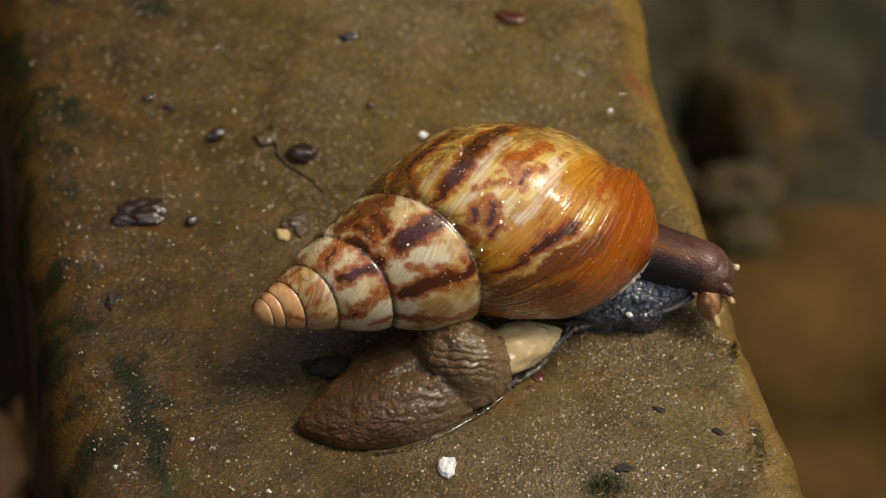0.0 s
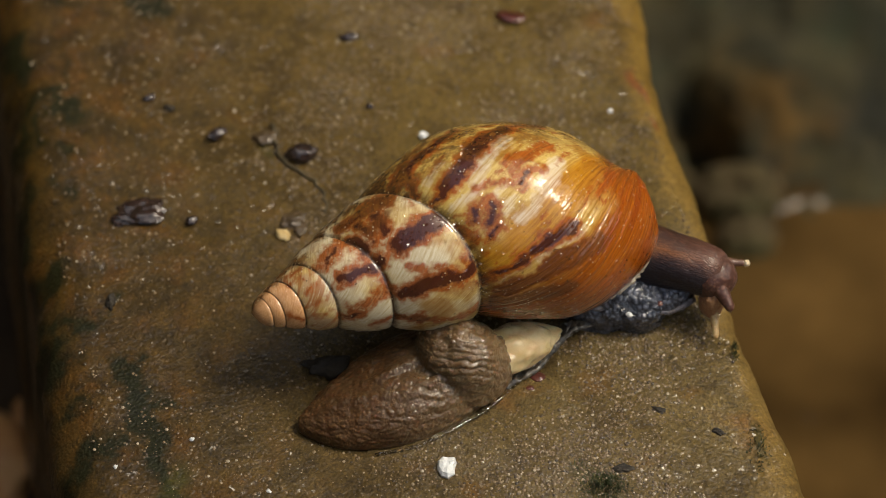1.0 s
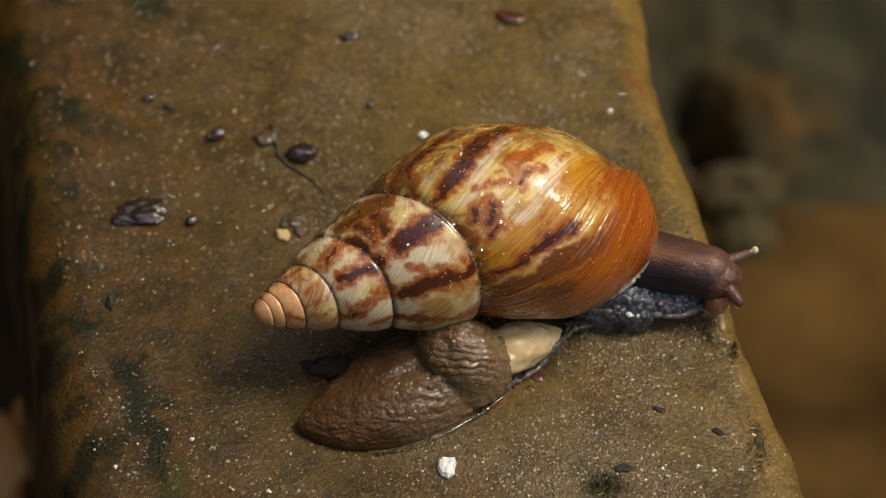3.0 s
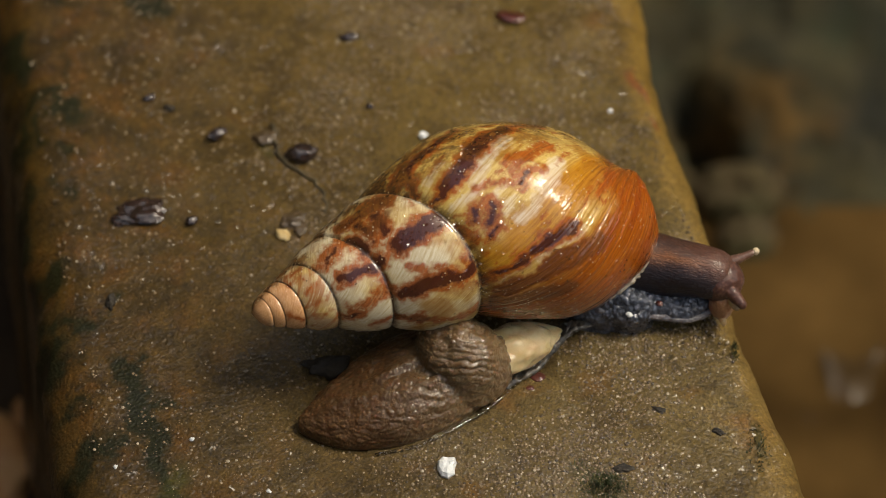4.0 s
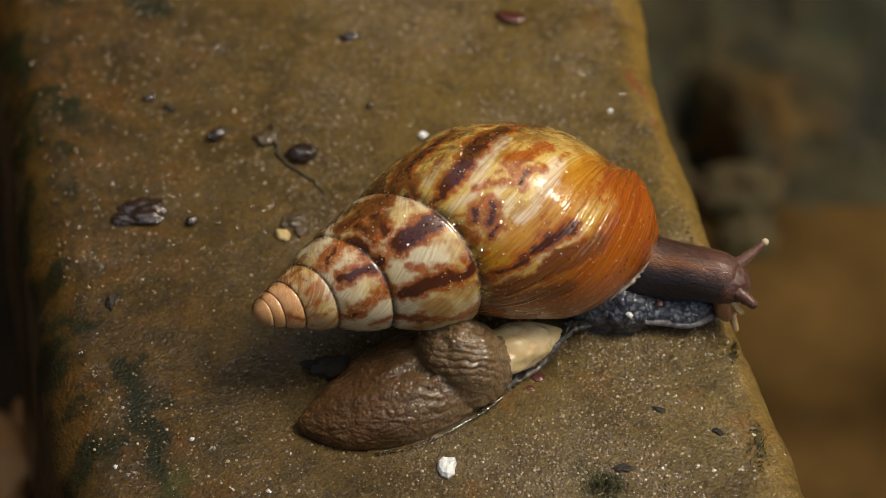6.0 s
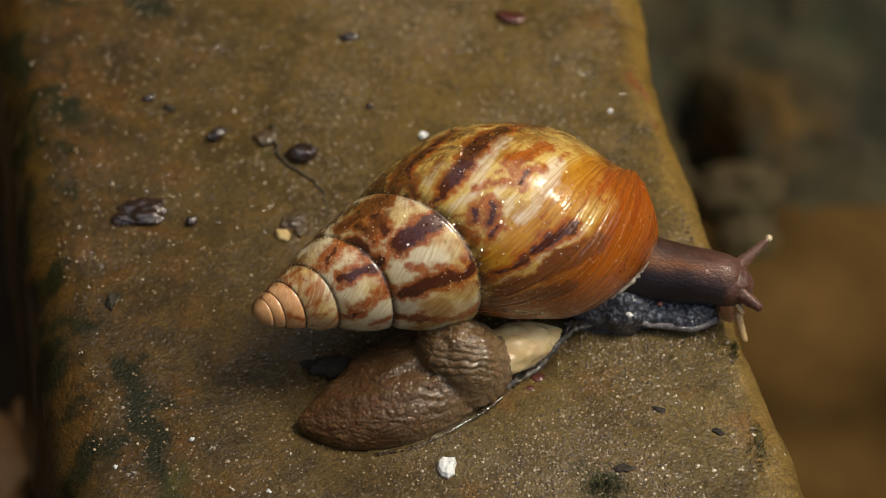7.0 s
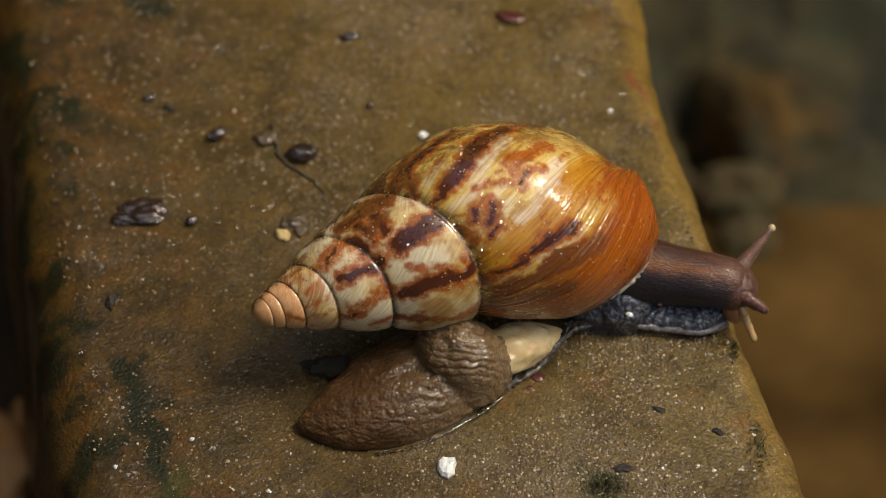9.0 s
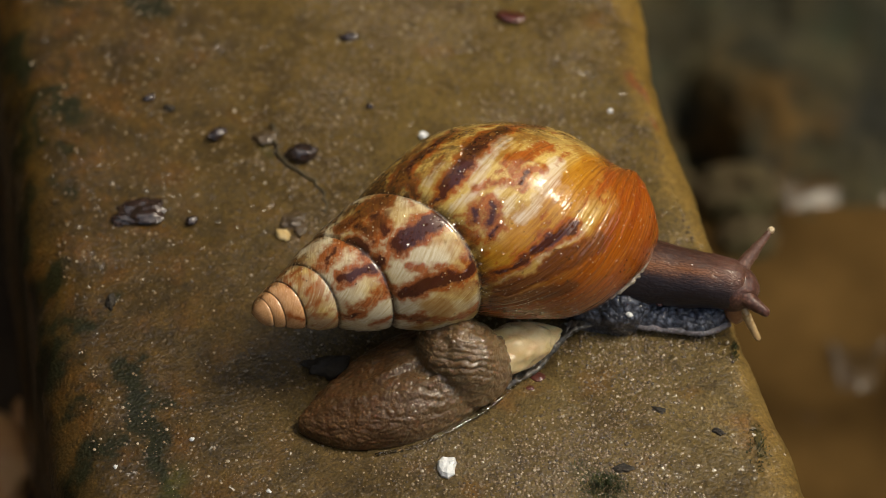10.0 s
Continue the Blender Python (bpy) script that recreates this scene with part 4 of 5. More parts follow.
def tail():
    """The hind foot: lies on the concrete, pointed behind, high and folded in front."""
    near = [Vector(p) for p in ((-0.0279, -0.0463), (-0.0250, -0.0482), (-0.0199, -0.0503), (-0.0135, -0.0506), (-0.0069, -0.0494), (-0.0008, -0.0467), (0.0050, -0.0427), (0.0095, -0.0380), (0.0125, -0.0335), (0.0140, -0.030))]
    far = [Vector(p) for p in ((-0.0279, -0.0437), (-0.0252, -0.0396), (-0.0203, -0.0344), (-0.0161, -0.0300), (-0.0115, -0.0270), (-0.0068, -0.0250), (-0.0024, -0.0248), (0.0030, -0.0245), (0.0074, -0.0246), (0.012, -0.026))]
    high = [0.0024, 0.0042, 0.0062, 0.0080, 0.0094, 0.0104, 0.0108, 0.0102, 0.0084, 0.004]
    loops = []
    for s in range(73):
        t = s / 72 * (len(near) - 1)
        i = min(int(t), len(near) - 2)
        f = t - i

        def at(rows):
            p0, p1, p2, p3 = rows[max(i - 1, 0)], rows[i], rows[i + 1], rows[min(i + 2, len(rows) - 1)]
            return 0.5 * (2 * p1 + (p2 - p0) * f + (2 * p0 - 5 * p1 + 4 * p2 - p3) * f * f + (3 * p1 - p0 - 3 * p2 + p3) * f**3)
        a, b, h = at(near), at(far), at(high)
        row = []
        for k in range(81):
            w = math.pi * k / 80
            c, z = math.cos(w), math.sin(w) ** 0.72
            # rolls of skin run along the body, parted by narrow creases
            fore = max(0.0, min(1.0, (s - 22) / 30))
            swell = 0.0006 * noise.fractal(Vector((s * 0.055, k * 0.13, 2.0)), 0.7, 2.0, 2)
            part_line = abs(math.sin(k * 0.46 - s * 0.03 + 2.0 * noise.noise(Vector((s * 0.05, k * 0.05, 8)))))
            crease = -0.0010 * fore * (1 - part_line) ** 3
            p = a.lerp(b, 0.5 - 0.5 * c)
            row.append(Vector((p.x, p.y, max(0.0, h * z) + (swell + crease) * math.sin(w) * min(1, h / 0.004) + 0.0002)))
        loops.append(row)
    bm = rings(bmesh.new(), loops, close=True, caps=True)
    # the raised fold of skin at its front, and the flank below it
    for place, size, sub in ((pose(0.0030, -0.0340, 0.0092, 10, 6, -30), (0.0090, 0.0074, 0.0076), 5), (pose(0.0062, -0.0352, 0.0046, 0, 0, 40), (0.0086, 0.0062, 0.0078), 4)):
        for v in bmesh.ops.create_icosphere(bm, subdivisions=sub, radius=1.0)["verts"]:
            c = v.co.copy()
            f = 1 + 0.07 * noise.fractal(c * 1.6 + Vector((7, 0, 0)), 0.8, 2.0, 3)
            v.co = place @ (Vector((c.x * size[0], c.y * size[1], c.z * size[2])) * f)
    ob = on_snail(part("tail", bm, TAIL_SKIN, snail, "brown wrinkled hind foot with a raised grey fold"))
    fuse = ob.modifiers.new("fuse", 'REMESH')
    fuse.mode, fuse.voxel_size, fuse.use_smooth_shade = 'VOXEL', 0.00024, True
    ease = ob.modifiers.new("ease", 'SMOOTH')
    ease.factor, ease.iterations = 0.5, 26
    whole = bpy.data.meshes.new_from_object(ob.evaluated_get(bpy.context.evaluated_depsgraph_get()))
    ob.modifiers.clear()
    ob.data = whole
    # rolls of skin run across the front, pebbles behind, both parted by narrow creases
    push = []
    for v in whole.vertices:
        p = v.co
        w = noise.noise_vector(p * 150)
        q = p + w * 0.0016 + noise.noise_vector(p * 70) * 0.0022
        fore = max(0.0, min(1.0, (p.x + 0.011 + 0.3 * (p.z - 0.006)) / 0.010))
        across = 0.75 * q.y + 0.66 * q.z + 0.16 * q.x + 0.0009 * noise.noise(p * 420)
        roll = abs(math.sin(math.pi * across / 0.00205))
        beads = noise.voronoi(Vector((q.x * 0.62, q.y, q.z)) * 620)[0]
        cell = min(1.0, (beads[1] - beads[0]) / 0.5)
        tiny = noise.voronoi(q * 1250)[0]
        h = fore * (0.00020 + 0.00040 * noise.noise(p * 130 + Vector((3, 1, 4))) ** 2 * 4) * (roll ** 0.6 - 0.7) + (0.95 - 0.1 * fore) * 0.00026 * (cell - 0.6) + 0.00016 * (min(1.0, (tiny[1] - tiny[0]) / 0.5) - 0.5) + 0.0005 * noise.noise(p * 170)
        push.append(p + v.normal * h * min(1.0, max(0.0, p.z) / 0.0022))
    for v, p in zip(whole.vertices, push):
        v.co = p
    whole.polygons.foreach_set("use_smooth", [True] * len(whole.polygons))


tail()


def mantle():
    bm = bmesh.new()
    bmesh.ops.create_icosphere(bm, subdivisions=5, radius=1.0)
    for v in bm.verts:
        c = v.co.copy()
        thin = 1 - 0.55 * max(0.0, c.x) ** 1.5
        v.co = Vector((c.x * 0.0094, c.y * 0.0050 * thin, c.z * 0.0040 * thin)) * (1 + 0.12 * noise.noise(c * 2.0))
    ob = part("mantle_collar", bm, MANTLE, snail, "smooth cream-coloured mantle")
    ob.matrix_basis = Matrix.Translation(-SNAIL_AT) @ pose(0.0143, -0.0300, 0.0062, 10, -3, 20)
    path = [Vector(p) for p in ((0.0122, -0.0358, 0.0006), (0.0138, -0.0342, 0.0010), (0.0158, -0.0326, 0.0012), (0.0185, -0.0300, 0.0014), (0.0214, -0.0262, 0.0018), (0.0245, -0.0222, 0.0022), (0.029, -0.020, 0.002))]
    fine = [path[i].lerp(path[i + 1], f / 6) for i in range(6) for f in range(6)] + [path[-1]]
    bm = rough(tube(fine, [0.0006 + 0.0010 * min(1, i / 14) + 0.0005 * noise.noise(Vector((i * 0.5, 0, 0))) for i in range(len(fine))], 20, 0.45), 0.0004, 500, 2)
    on_snail(part("foot_edge", bm, EDGE_SKIN, snail, "dark wet edge of the foot"))


def slime_line():
    """Clear slime that stands along the foot's near edge."""
    path = [Vector(p) for p in ((-0.0130, -0.0516, 0.0003), (-0.0053, -0.0499, 0.0003), (0.0018, -0.0459, 0.0004), (0.0078, -0.0415, 0.0004), (0.0116, -0.0378, 0.0004), (0.0153, -0.0335, 0.0004))]
    fine = [path[i].lerp(path[i + 1], f / 8) for i in range(5) for f in range(8)] + [path[-1]]
    bm = rough(tube(fine, [0.00030 + 0.00035 * math.sin(math.pi * i / (len(fine) - 1)) for i in range(len(fine))], 12), 0.00012, 600, 5)
    on_snail(part("slime", bm, SLIME, snail, "clear wet slime along the foot"))


mantle()
slime_line()


def lump(name, material, size, seed, label, uneven=0.12, freq=2.2):
    bm = bmesh.new()
    bmesh.ops.create_icosphere(bm, subdivisions=5, radius=1.0)
    for v in bm.verts:
        c = v.co.copy()
        f = 1 + uneven * noise.fractal(c * freq + Vector((seed, 0, seed)), 0.8, 2.0, 3)
        v.co = Vector((c.x * size[0], c.y * size[1], c.z * size[2])) * f
    return part(name, bm, material, snail, label)


def flesh():
    """The front of the animal, in pieces that slide and turn against one another."""
    made = {}
    ob = lump("foot_middle", FOOT_SKIN, (0.0115, 0.0068, 0.0085), 3.0, "blue-black wet middle of the foot")
    ob.matrix_basis = Matrix.Translation(-SNAIL_AT) @ pose(0.0335, -0.0150, 0.0030, 0, 0, 4)
    dot = lump("grain", QUARTZ, (0.0007, 0.0005, 0.0005), 2.0, "tiny white grain stuck to the foot", 0.2)
    dot.matrix_basis = Matrix.Translation(-SNAIL_AT) @ pose(0.0365, -0.0226, 0.0069, 0, 0, -20)
    dot = lump("crumb", REDBIT, (0.0007, 0.0006, 0.0004), 4.0, "tiny red-brown crumb stuck to the foot", 0.2)
    dot.matrix_basis = Matrix.Translation(-SNAIL_AT) @ pose(0.0425, -0.0200, 0.0072, 0, 0, -20)
    made["LOBE"] = lump("foot_lobe", FOOT_SKIN, (0.0056, 0.0052, 0.0062), 6.0, "blue-black beaded lobe of the foot", 0.10)
    # neck: ends at its own origin, runs back along -x
    n = 34
    path = [Vector((-0.026 + 0.0278 * i / n, 0, 0)) for i in range(n + 1)]
    radii = [(0.0066 - 0.0018 * (i / n) ** 1.4) * (1.0, 0.99, 0.96, 0.90, 0.78)[max(0, i - n + 4)] for i in range(n + 1)]
    bm = tube(path, radii, 48)
    for v in bm.verts:
        a = math.atan2(v.co.z, v.co.y)
        v.co += Vector((0, v.co.y, v.co.z)).normalized() * (0.00008 * math.sin(a * 26 + 3 * noise.noise(v.co * 260)) + 0.0004 * noise.noise(v.co * 180))
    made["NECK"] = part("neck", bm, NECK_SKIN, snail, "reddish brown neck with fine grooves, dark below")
    made["HEAD"] = lump("head", HEAD_SKIN, (0.0046, 0.0047, 0.0044), 12.0, "purplish brown head", 0.05, 1.2)

    made["MOUTH"] = lump("mouth_lobe", PALE_SKIN, (0.0025, 0.0031, 0.0043), 15.0, "pale orange lobe round the mouth", 0.12, 1.2)

    def feeler(name, length, r0, r1, material, knob, label):
        m = 22
        p = [Vector((-length + length * i / m, 0, 0)) for i in range(m + 1)]
        r = [r0 + (r1 - r0) * (i / m) ** 0.8 for i in range(m + 1)]
        r[-1] *= 0.45
        r[-2] *= 0.85
        ob = part(name, rough(tube(p, r, 18), 0.00012, 900, r0 * 1000), material, snail, label)
        if knob:
            b = bmesh.new()
            bmesh.ops.create_uvsphere(b, u_segments=16, v_segments=10, radius=knob)
            bmesh.ops.translate(b, verts=b.verts, vec=(-knob * 0.35, 0, 0))
            part("eye_knob", b, KNOB, ob, "pale knob")
        return ob
    made["EYE"] = feeler("eye_tentacle", 0.0125, 0.0021, 0.00055, TENTACLE_SKIN, 0.00075, "slender eye tentacle")
    made["SIDE"] = feeler("eye_tentacle", 0.0085, 0.0026, 0.00080, HEAD_SKIN, 0, "shorter reddish eye tentacle")
    made["LOWER"] = feeler("lower_tentacle", 0.0090, 0.0012, 0.0006, FEELER_SKIN, 0, "pale orange lower tentacle")
    made["LOWER_FAR"] = feeler("lower_tentacle", 0.0070, 0.0011, 0.0006, FEELER_SKIN, 0, "pale orange lower tentacle")
    # front of the foot: a thick sole with a rounded, beaded rim
    loops = []
    for i in range(41):
        x = -0.024 + 0.0245 * i / 40
        e = min(1.0, math.sqrt(max(0.02, (0.0006 - x) / 0.006)))
        row = []
        for k in range(28):
            a = 2 * math.pi * k / 28
            wob = 1 + 0.10 * noise.noise(Vector((x * 500, a * 1.2, 3)))
            row.append(Vector((x, math.cos(a) * 0.0052 * e * wob, math.sin(a) * (0.0030 if math.sin(a) > 0 else 0.0016) * (0.5 + 0.5 * e) * wob)))
        loops.append(row)
    bm = rough(rings(bmesh.new(), loops), 0.00025, 700, 4)
    rim = [Vector((-0.0235 + 0.0235 * i / 30, -0.0050 * min(1.0, math.sqrt(max(0.02, (0.0008 + 0.0235 - 0.0235 * i / 30) / 0.006))), -0.0004 + 0.0003 * noise.noise(Vector((i * 0.5, 0, 0))))) for i in range(31)]
    made["FRONT_FOOT"] = part("front_foot", bm, FOOT_SKIN, snail, "blue-grey front of the foot with a pale rim")
    part("foot_rim", rough(tube(rim, [0.00075 + 0.0002 * noise.noise(Vector((i * 0.7, 3, 0))) for i in range(31)], 12), 0.00015, 800, 6), RIM_SKIN, made["FRONT_FOOT"], "pale greyish rim of the foot")
    return made


PIECES = flesh()

# ---- things lying on the ledge ----
SEEDS = [(-0.0474, 0.0312, 0.0024, 0.0013, 35), (-0.0297, 0.0253, 0.0034, 0.0023, 5), (-0.0514, 0.0072, 0.0014, 0.0011, 20), (-0.0624, 0.0417, 0.0016, 0.0009, 30),
         (-0.0203, 0.0596, 0.0022, 0.0011, 10), (-0.0155, 0.0393, 0.0009, 0.0007, 0)]
for k, (x, y, a, b, turn) in enumerate(SEEDS):
    stone("seed", SEED, (x, y, 0), (a, b, b * 0.75), 2.0 + k * 3, turn, 4, 0.22, "small dark brown wet seed on the concrete", "seed", "dark seeds on the ledge", 0.55)
stone("bark_flake", SEED, (-0.0619, 0.0095, 0), (0.0056, 0.0033, 0.0012), 31.0, 14, 5, 0.45, "dark reddish bark flake lying wet on concrete", "bark flake")
# dark chips; the fourth and largest stands in for a wet dark hole
for k, (x, y, a, b, turn) in enumerate([(0.0338, -0.0549, 0.0022, 0.0011, -5), (0.0417, -0.0409, 0.0016, 0.0007, -20), (0.0529, -0.0460, 0.0013, 0.0006, -25), (-0.0226, -0.0305, 0.0042, 0.0024, 5), (-0.0663, -0.0139, 0.0010, 0.0016, 0), (-0.058, 0.0389, 0.0013, 0.0008, -30)]):
    stone("chip_or_hole", SLATE, (x, y, 0), (a, b, b * 0.6), 5.0 + k * 2, turn, 4, 0.55, "small dark wet stone chip; the largest stands for a wet hole", "stone chip", "dark chips on the ledge", 0.4)


def quartz_flake(place, turn):
    """A broken, angular flake: an uneven outline, a bevelled flat top."""
    edge = [(-0.0017, -0.0006), (-0.0016, 0.0012), (-0.0007, 0.0023), (0.0006, 0.0021), (0.0016, 0.0022), (0.0020, 0.0009), (0.0016, -0.0004), (0.0017, -0.0016), (0.0003, -0.0026), (-0.0009, -0.0021)]
    loops = [[Vector((x * s, y * s, z + (0.00012 * math.sin(7 * x * 1000) if z > 0.001 else 0))) for x, y in edge] for s, z in ((0.8, -0.0006), (1.0, 0.0002), (1.0, 0.0007), (0.78, 0.0013), (0.35, 0.0015))]
    bm = rings(bmesh.new(), loops)
    bmesh.ops.recalc_face_normals(bm, faces=bm.faces)
    ob = part("white_pebble", bm, QUARTZ, smooth=False)
    ob.matrix_world = pose(*place, 0, 0, turn)
    return tagged(ob, "angular white quartz pebble on the wet concrete", "pebble")


quartz_flake((0.0006, -0.0548, 0.0003), 0)
for k, (x, y, s) in enumerate([(-0.0043, 0.0307, 0.0012), (0.0354, 0.0380, 0.0006), (-0.0482, -0.0478, 0.0006), (-0.0624, -0.0543, 0.0005), (-0.0330, -0.0600, 0.0006)]):
    stone("white_grain", QUARTZ, (x, y, 0), (s, s * 0.75, s * 0.6), 9.0 + k * 4, 30 * k, 2, 0.7, "tiny pale grain of quartz", "grain", "pale grains on the ledge", 0.6)
stone("straw_flake", STRAW, (-0.0327, 0.0035, 0), (0.0018, 0.0013, 0.0007), 23.0, -40, 3, 0.4, "small straw-yellow flake beside the shell", "flake", "", 0.6)
for k, (x, y, a, b) in enumerate([(0.0181, -0.0327, 0.0018, 0.0011), (0.0170, -0.0358, 0.0010, 0.0007), (0.0149, 0.0658, 0.0032, 0.0015)]):
    stone("red_petal", REDBIT, (x, y, 0), (a, b, 0.0004), 41.0 + k * 5, -15, 3, 0.4, "scrap of dark red leaf stuck to concrete", "leaf scrap", "red scraps on the ledge", 0.8)

# glossy lumps added in place of grey, shining wet patches
for k, (x, y, a) in enumerate([(-0.0373, 0.0304, 0.0022), (-0.0305, 0.0075, 0.0024), (-0.0290, 0.0050, 0.0014)]):
    stone("wet_shine_lump", GRIT, (x, y, 0), (a, a * 0.8, a * 0.3), 51.0 + k * 3, 40 * k, 4, 0.6, "glossy lump standing in for a wet shiny patch on concrete", "mud crumb", "mud crumbs on the ledge", 0.5)


def twig(points, r):
    p = [Vector(q) for q in points]
    fine = [p[i].lerp(p[i + 1], f / 6) + Vector((0.0004 * math.sin(f + i), 0, 0)) for i in range(len(p) - 1) for f in range(6)] + [p[-1]]
    bm = rough(tube(fine, [r * (1 - 0.5 * i / len(fine)) for i in range(len(fine))], 8), 0.0001, 900, 3)
    return tagged(part("root_thread", bm, TWIG), "thin dark olive rootlet lying on concrete", "rootlet")


twig([(-0.0362, 0.0341, 0.0003), (-0.0352, 0.0285, 0.0003), (-0.0335, 0.0240, 0.0004), (-0.0295, 0.0205, 0.0003), (-0.0262, 0.0177, 0.0003), (-0.0243, 0.0135, 0.0003), (-0.0240, 0.0095, 0.0002)], 0.0005)


def moss(x, y, rx, ry, count, seed):
    """A tuft of many small blades."""
    rnd = random.Random(seed)
    bm = bmesh.new()
    for _ in range(count):
        a, d = rnd.uniform(0, 2 * math.pi), math.sqrt(rnd.random())
        p = Vector((x + rx * d * math.cos(a), y + ry * d * math.sin(a), -0.0002))
        t = rnd.uniform(0, 2 * math.pi)
        out, up = Vector((math.cos(t), math.sin(t), 0)), Vector((0, 0, 1))
        h, w = rnd.uniform(0.0007, 0.0020) * (1.2 - d), rnd.uniform(0.00008, 0.00018)
        side = Vector((-out.y, out.x, 0)) * w
        tip = p + up * h + out * h * rnd.uniform(0.2, 0.9)
        vs = [bm.verts.new(q) for q in (p - side, p + side, p + out * w * 1.5, tip)]
        for f in ((0, 1, 3), (1, 2, 3), (2, 0, 3)):
            bm.faces.new([vs[i] for i in f])
    return tagged(part("moss_tuft", bm, MOSS, smooth=False), "low dark green moss tuft on wet concrete", "moss", "moss on the ledge", "stuff")


moss(0.0310, -0.0590, 0.0080, 0.0050, 3200, 1)
moss(0.0605, -0.0500, 0.0024, 0.0060, 90, 2)
moss(0.0255, -0.0545, 0.0022, 0.0016, 160, 4)
moss(0.0315, -0.0630, 0.0055, 0.0030, 900, 5)
moss(0.0575, -0.0260, 0.0008, 0.0026, 60, 3)


def grit():
    """Sand grains bedded in the concrete's skin, wet and rounded."""
    rnd = random.Random(11)
    turn = pose(-0.0148, 0, 0, 0, 0, 11.7)
    spots = []
    for _ in range(95000):
        x, y = rnd.uniform(-0.062, 0.065), rnd.uniform(-0.088, 0.095)
        if rnd.random() < 0.84 * max(0.0, min(1.0, (0.012 - x) / 0.035)):
            continue
        if noise.noise(Vector((x * 40, y * 40, 9))) < rnd.uniform(-0.45, 0.35):
            continue
        r = 0.00012 + 0.00030 * rnd.random() ** 3
        p = turn @ Vector((x, y, noise.noise(Vector((x * 26, y * 26, 3.0))) * 0.0009 + noise.noise(Vector((x * 90, y * 90, 1.0))) * 0.00028))
        flat = rnd.random() < 0.05
        tilt = 0.30 if flat else 0.12
        n = Vector((rnd.gauss(0, tilt), rnd.gauss(0, tilt), 1)).normalized()
        r = rnd.uniform(0.00022, 0.00042) if flat else r
        spots.append((p, n, r, r * (rnd.uniform(0.16, 0.28) if flat else rnd.uniform(0.35, 0.6))))
    me = domes(spots, 7)
    me.materials.append(GRIT)
    return tagged(new("sand_grit", me), "fine wet sand grit set in the concrete", "grit", kind="stuff")


grit()


# ---- what moves ----
NECK = [
    (0.0, aim((0.0381, -0.0099, 0.0120), (0.0526, -0.0154, 0.0120), 0)),
    (1.0, aim((0.0381, -0.0102, 0.0118), (0.0530, -0.0159, 0.0118), 0)),
    (2.5, aim((0.0380, -0.0110, 0.0113), (0.0537, -0.0157, 0.0113), 0)),
    (4.0, aim((0.0380, -0.0118, 0.0109), (0.0543, -0.0160, 0.0109), 0)),
    (5.5, aim((0.0380, -0.0125, 0.0105), (0.0553, -0.0162, 0.0105), 0)),
    (7.0, aim((0.0380, -0.0129, 0.0102), (0.0562, -0.0167, 0.0102), 0)),
    (8.5, aim((0.0380, -0.0134, 0.0099), (0.0569, -0.0172, 0.0099), 0)),
    (10.0, aim((0.0380, -0.0136, 0.0098), (0.0573, -0.0175, 0.0098), 0)),
]
HEAD = [
    (0.0, aim((0.0516, -0.0155, 0.0117), (0.0527, -0.0159, 0.0113), 0)),
    (1.0, aim((0.0520, -0.0159, 0.0115), (0.0531, -0.0163, 0.0111), 0)),
    (2.5, aim((0.0527, -0.0158, 0.0110), (0.0539, -0.0161, 0.0106), 0)),
    (4.0, aim((0.0533, -0.0160, 0.0106), (0.0545, -0.0163, 0.0102), 0)),
    (5.5, aim((0.0543, -0.0162, 0.0102), (0.0555, -0.0165, 0.0098), 0)),
    (7.0, aim((0.0552, -0.0167, 0.0099), (0.0564, -0.0170, 0.0095), 0)),
    (8.5, aim((0.0560, -0.0172, 0.0096), (0.0571, -0.0174, 0.0092), 0)),
    (10.0, aim((0.0563, -0.0175, 0.0095), (0.0575, -0.0178, 0.0091), 0)),
]
EYE = [
    (0.0, aim((0.0467, -0.0120, 0.0146), (0.0578, -0.0150, 0.0121), 0)),
    (1.0, aim((0.0480, -0.0138, 0.0133), (0.0598, -0.0144, 0.0128), 0)),
    (2.5, aim((0.0504, -0.0153, 0.0115), (0.0614, -0.0120, 0.0142), 0)),
    (4.0, aim((0.0509, -0.0156, 0.0109), (0.0617, -0.0121, 0.0139), 0)),
    (5.5, aim((0.0536, -0.0162, 0.0102), (0.0631, -0.0108, 0.0147), 0)),
    (7.0, aim((0.0555, -0.0161, 0.0104), (0.0642, -0.0100, 0.0155), 0)),
    (8.5, aim((0.0574, -0.0155, 0.0111), (0.0648, -0.0085, 0.0170), 0)),
    (10.0, aim((0.0572, -0.0160, 0.0108), (0.0646, -0.0089, 0.0167), 0)),
]
SIDE = [
    (0.0, aim((0.0512, -0.0162, 0.0128), (0.0567, -0.0209, 0.0110), 0)),
    (1.0, aim((0.0530, -0.0176, 0.0124), (0.0564, -0.0235, 0.0091), 0)),
    (2.5, aim((0.0536, -0.0170, 0.0121), (0.0581, -0.0223, 0.0095), 0)),
    (4.0, aim((0.0544, -0.0175, 0.0116), (0.0591, -0.0226, 0.0089), 0)),
    (5.5, aim((0.0550, -0.0178, 0.0110), (0.0608, -0.0223, 0.0090), 0)),
    (7.0, aim((0.0566, -0.0185, 0.0108), (0.0623, -0.0228, 0.0087), 0)),
    (8.5, aim((0.0572, -0.0191, 0.0104), (0.0633, -0.0231, 0.0086), 0)),
    (10.0, aim((0.0578, -0.0196, 0.0102), (0.0637, -0.0237, 0.0082), 0)),
]
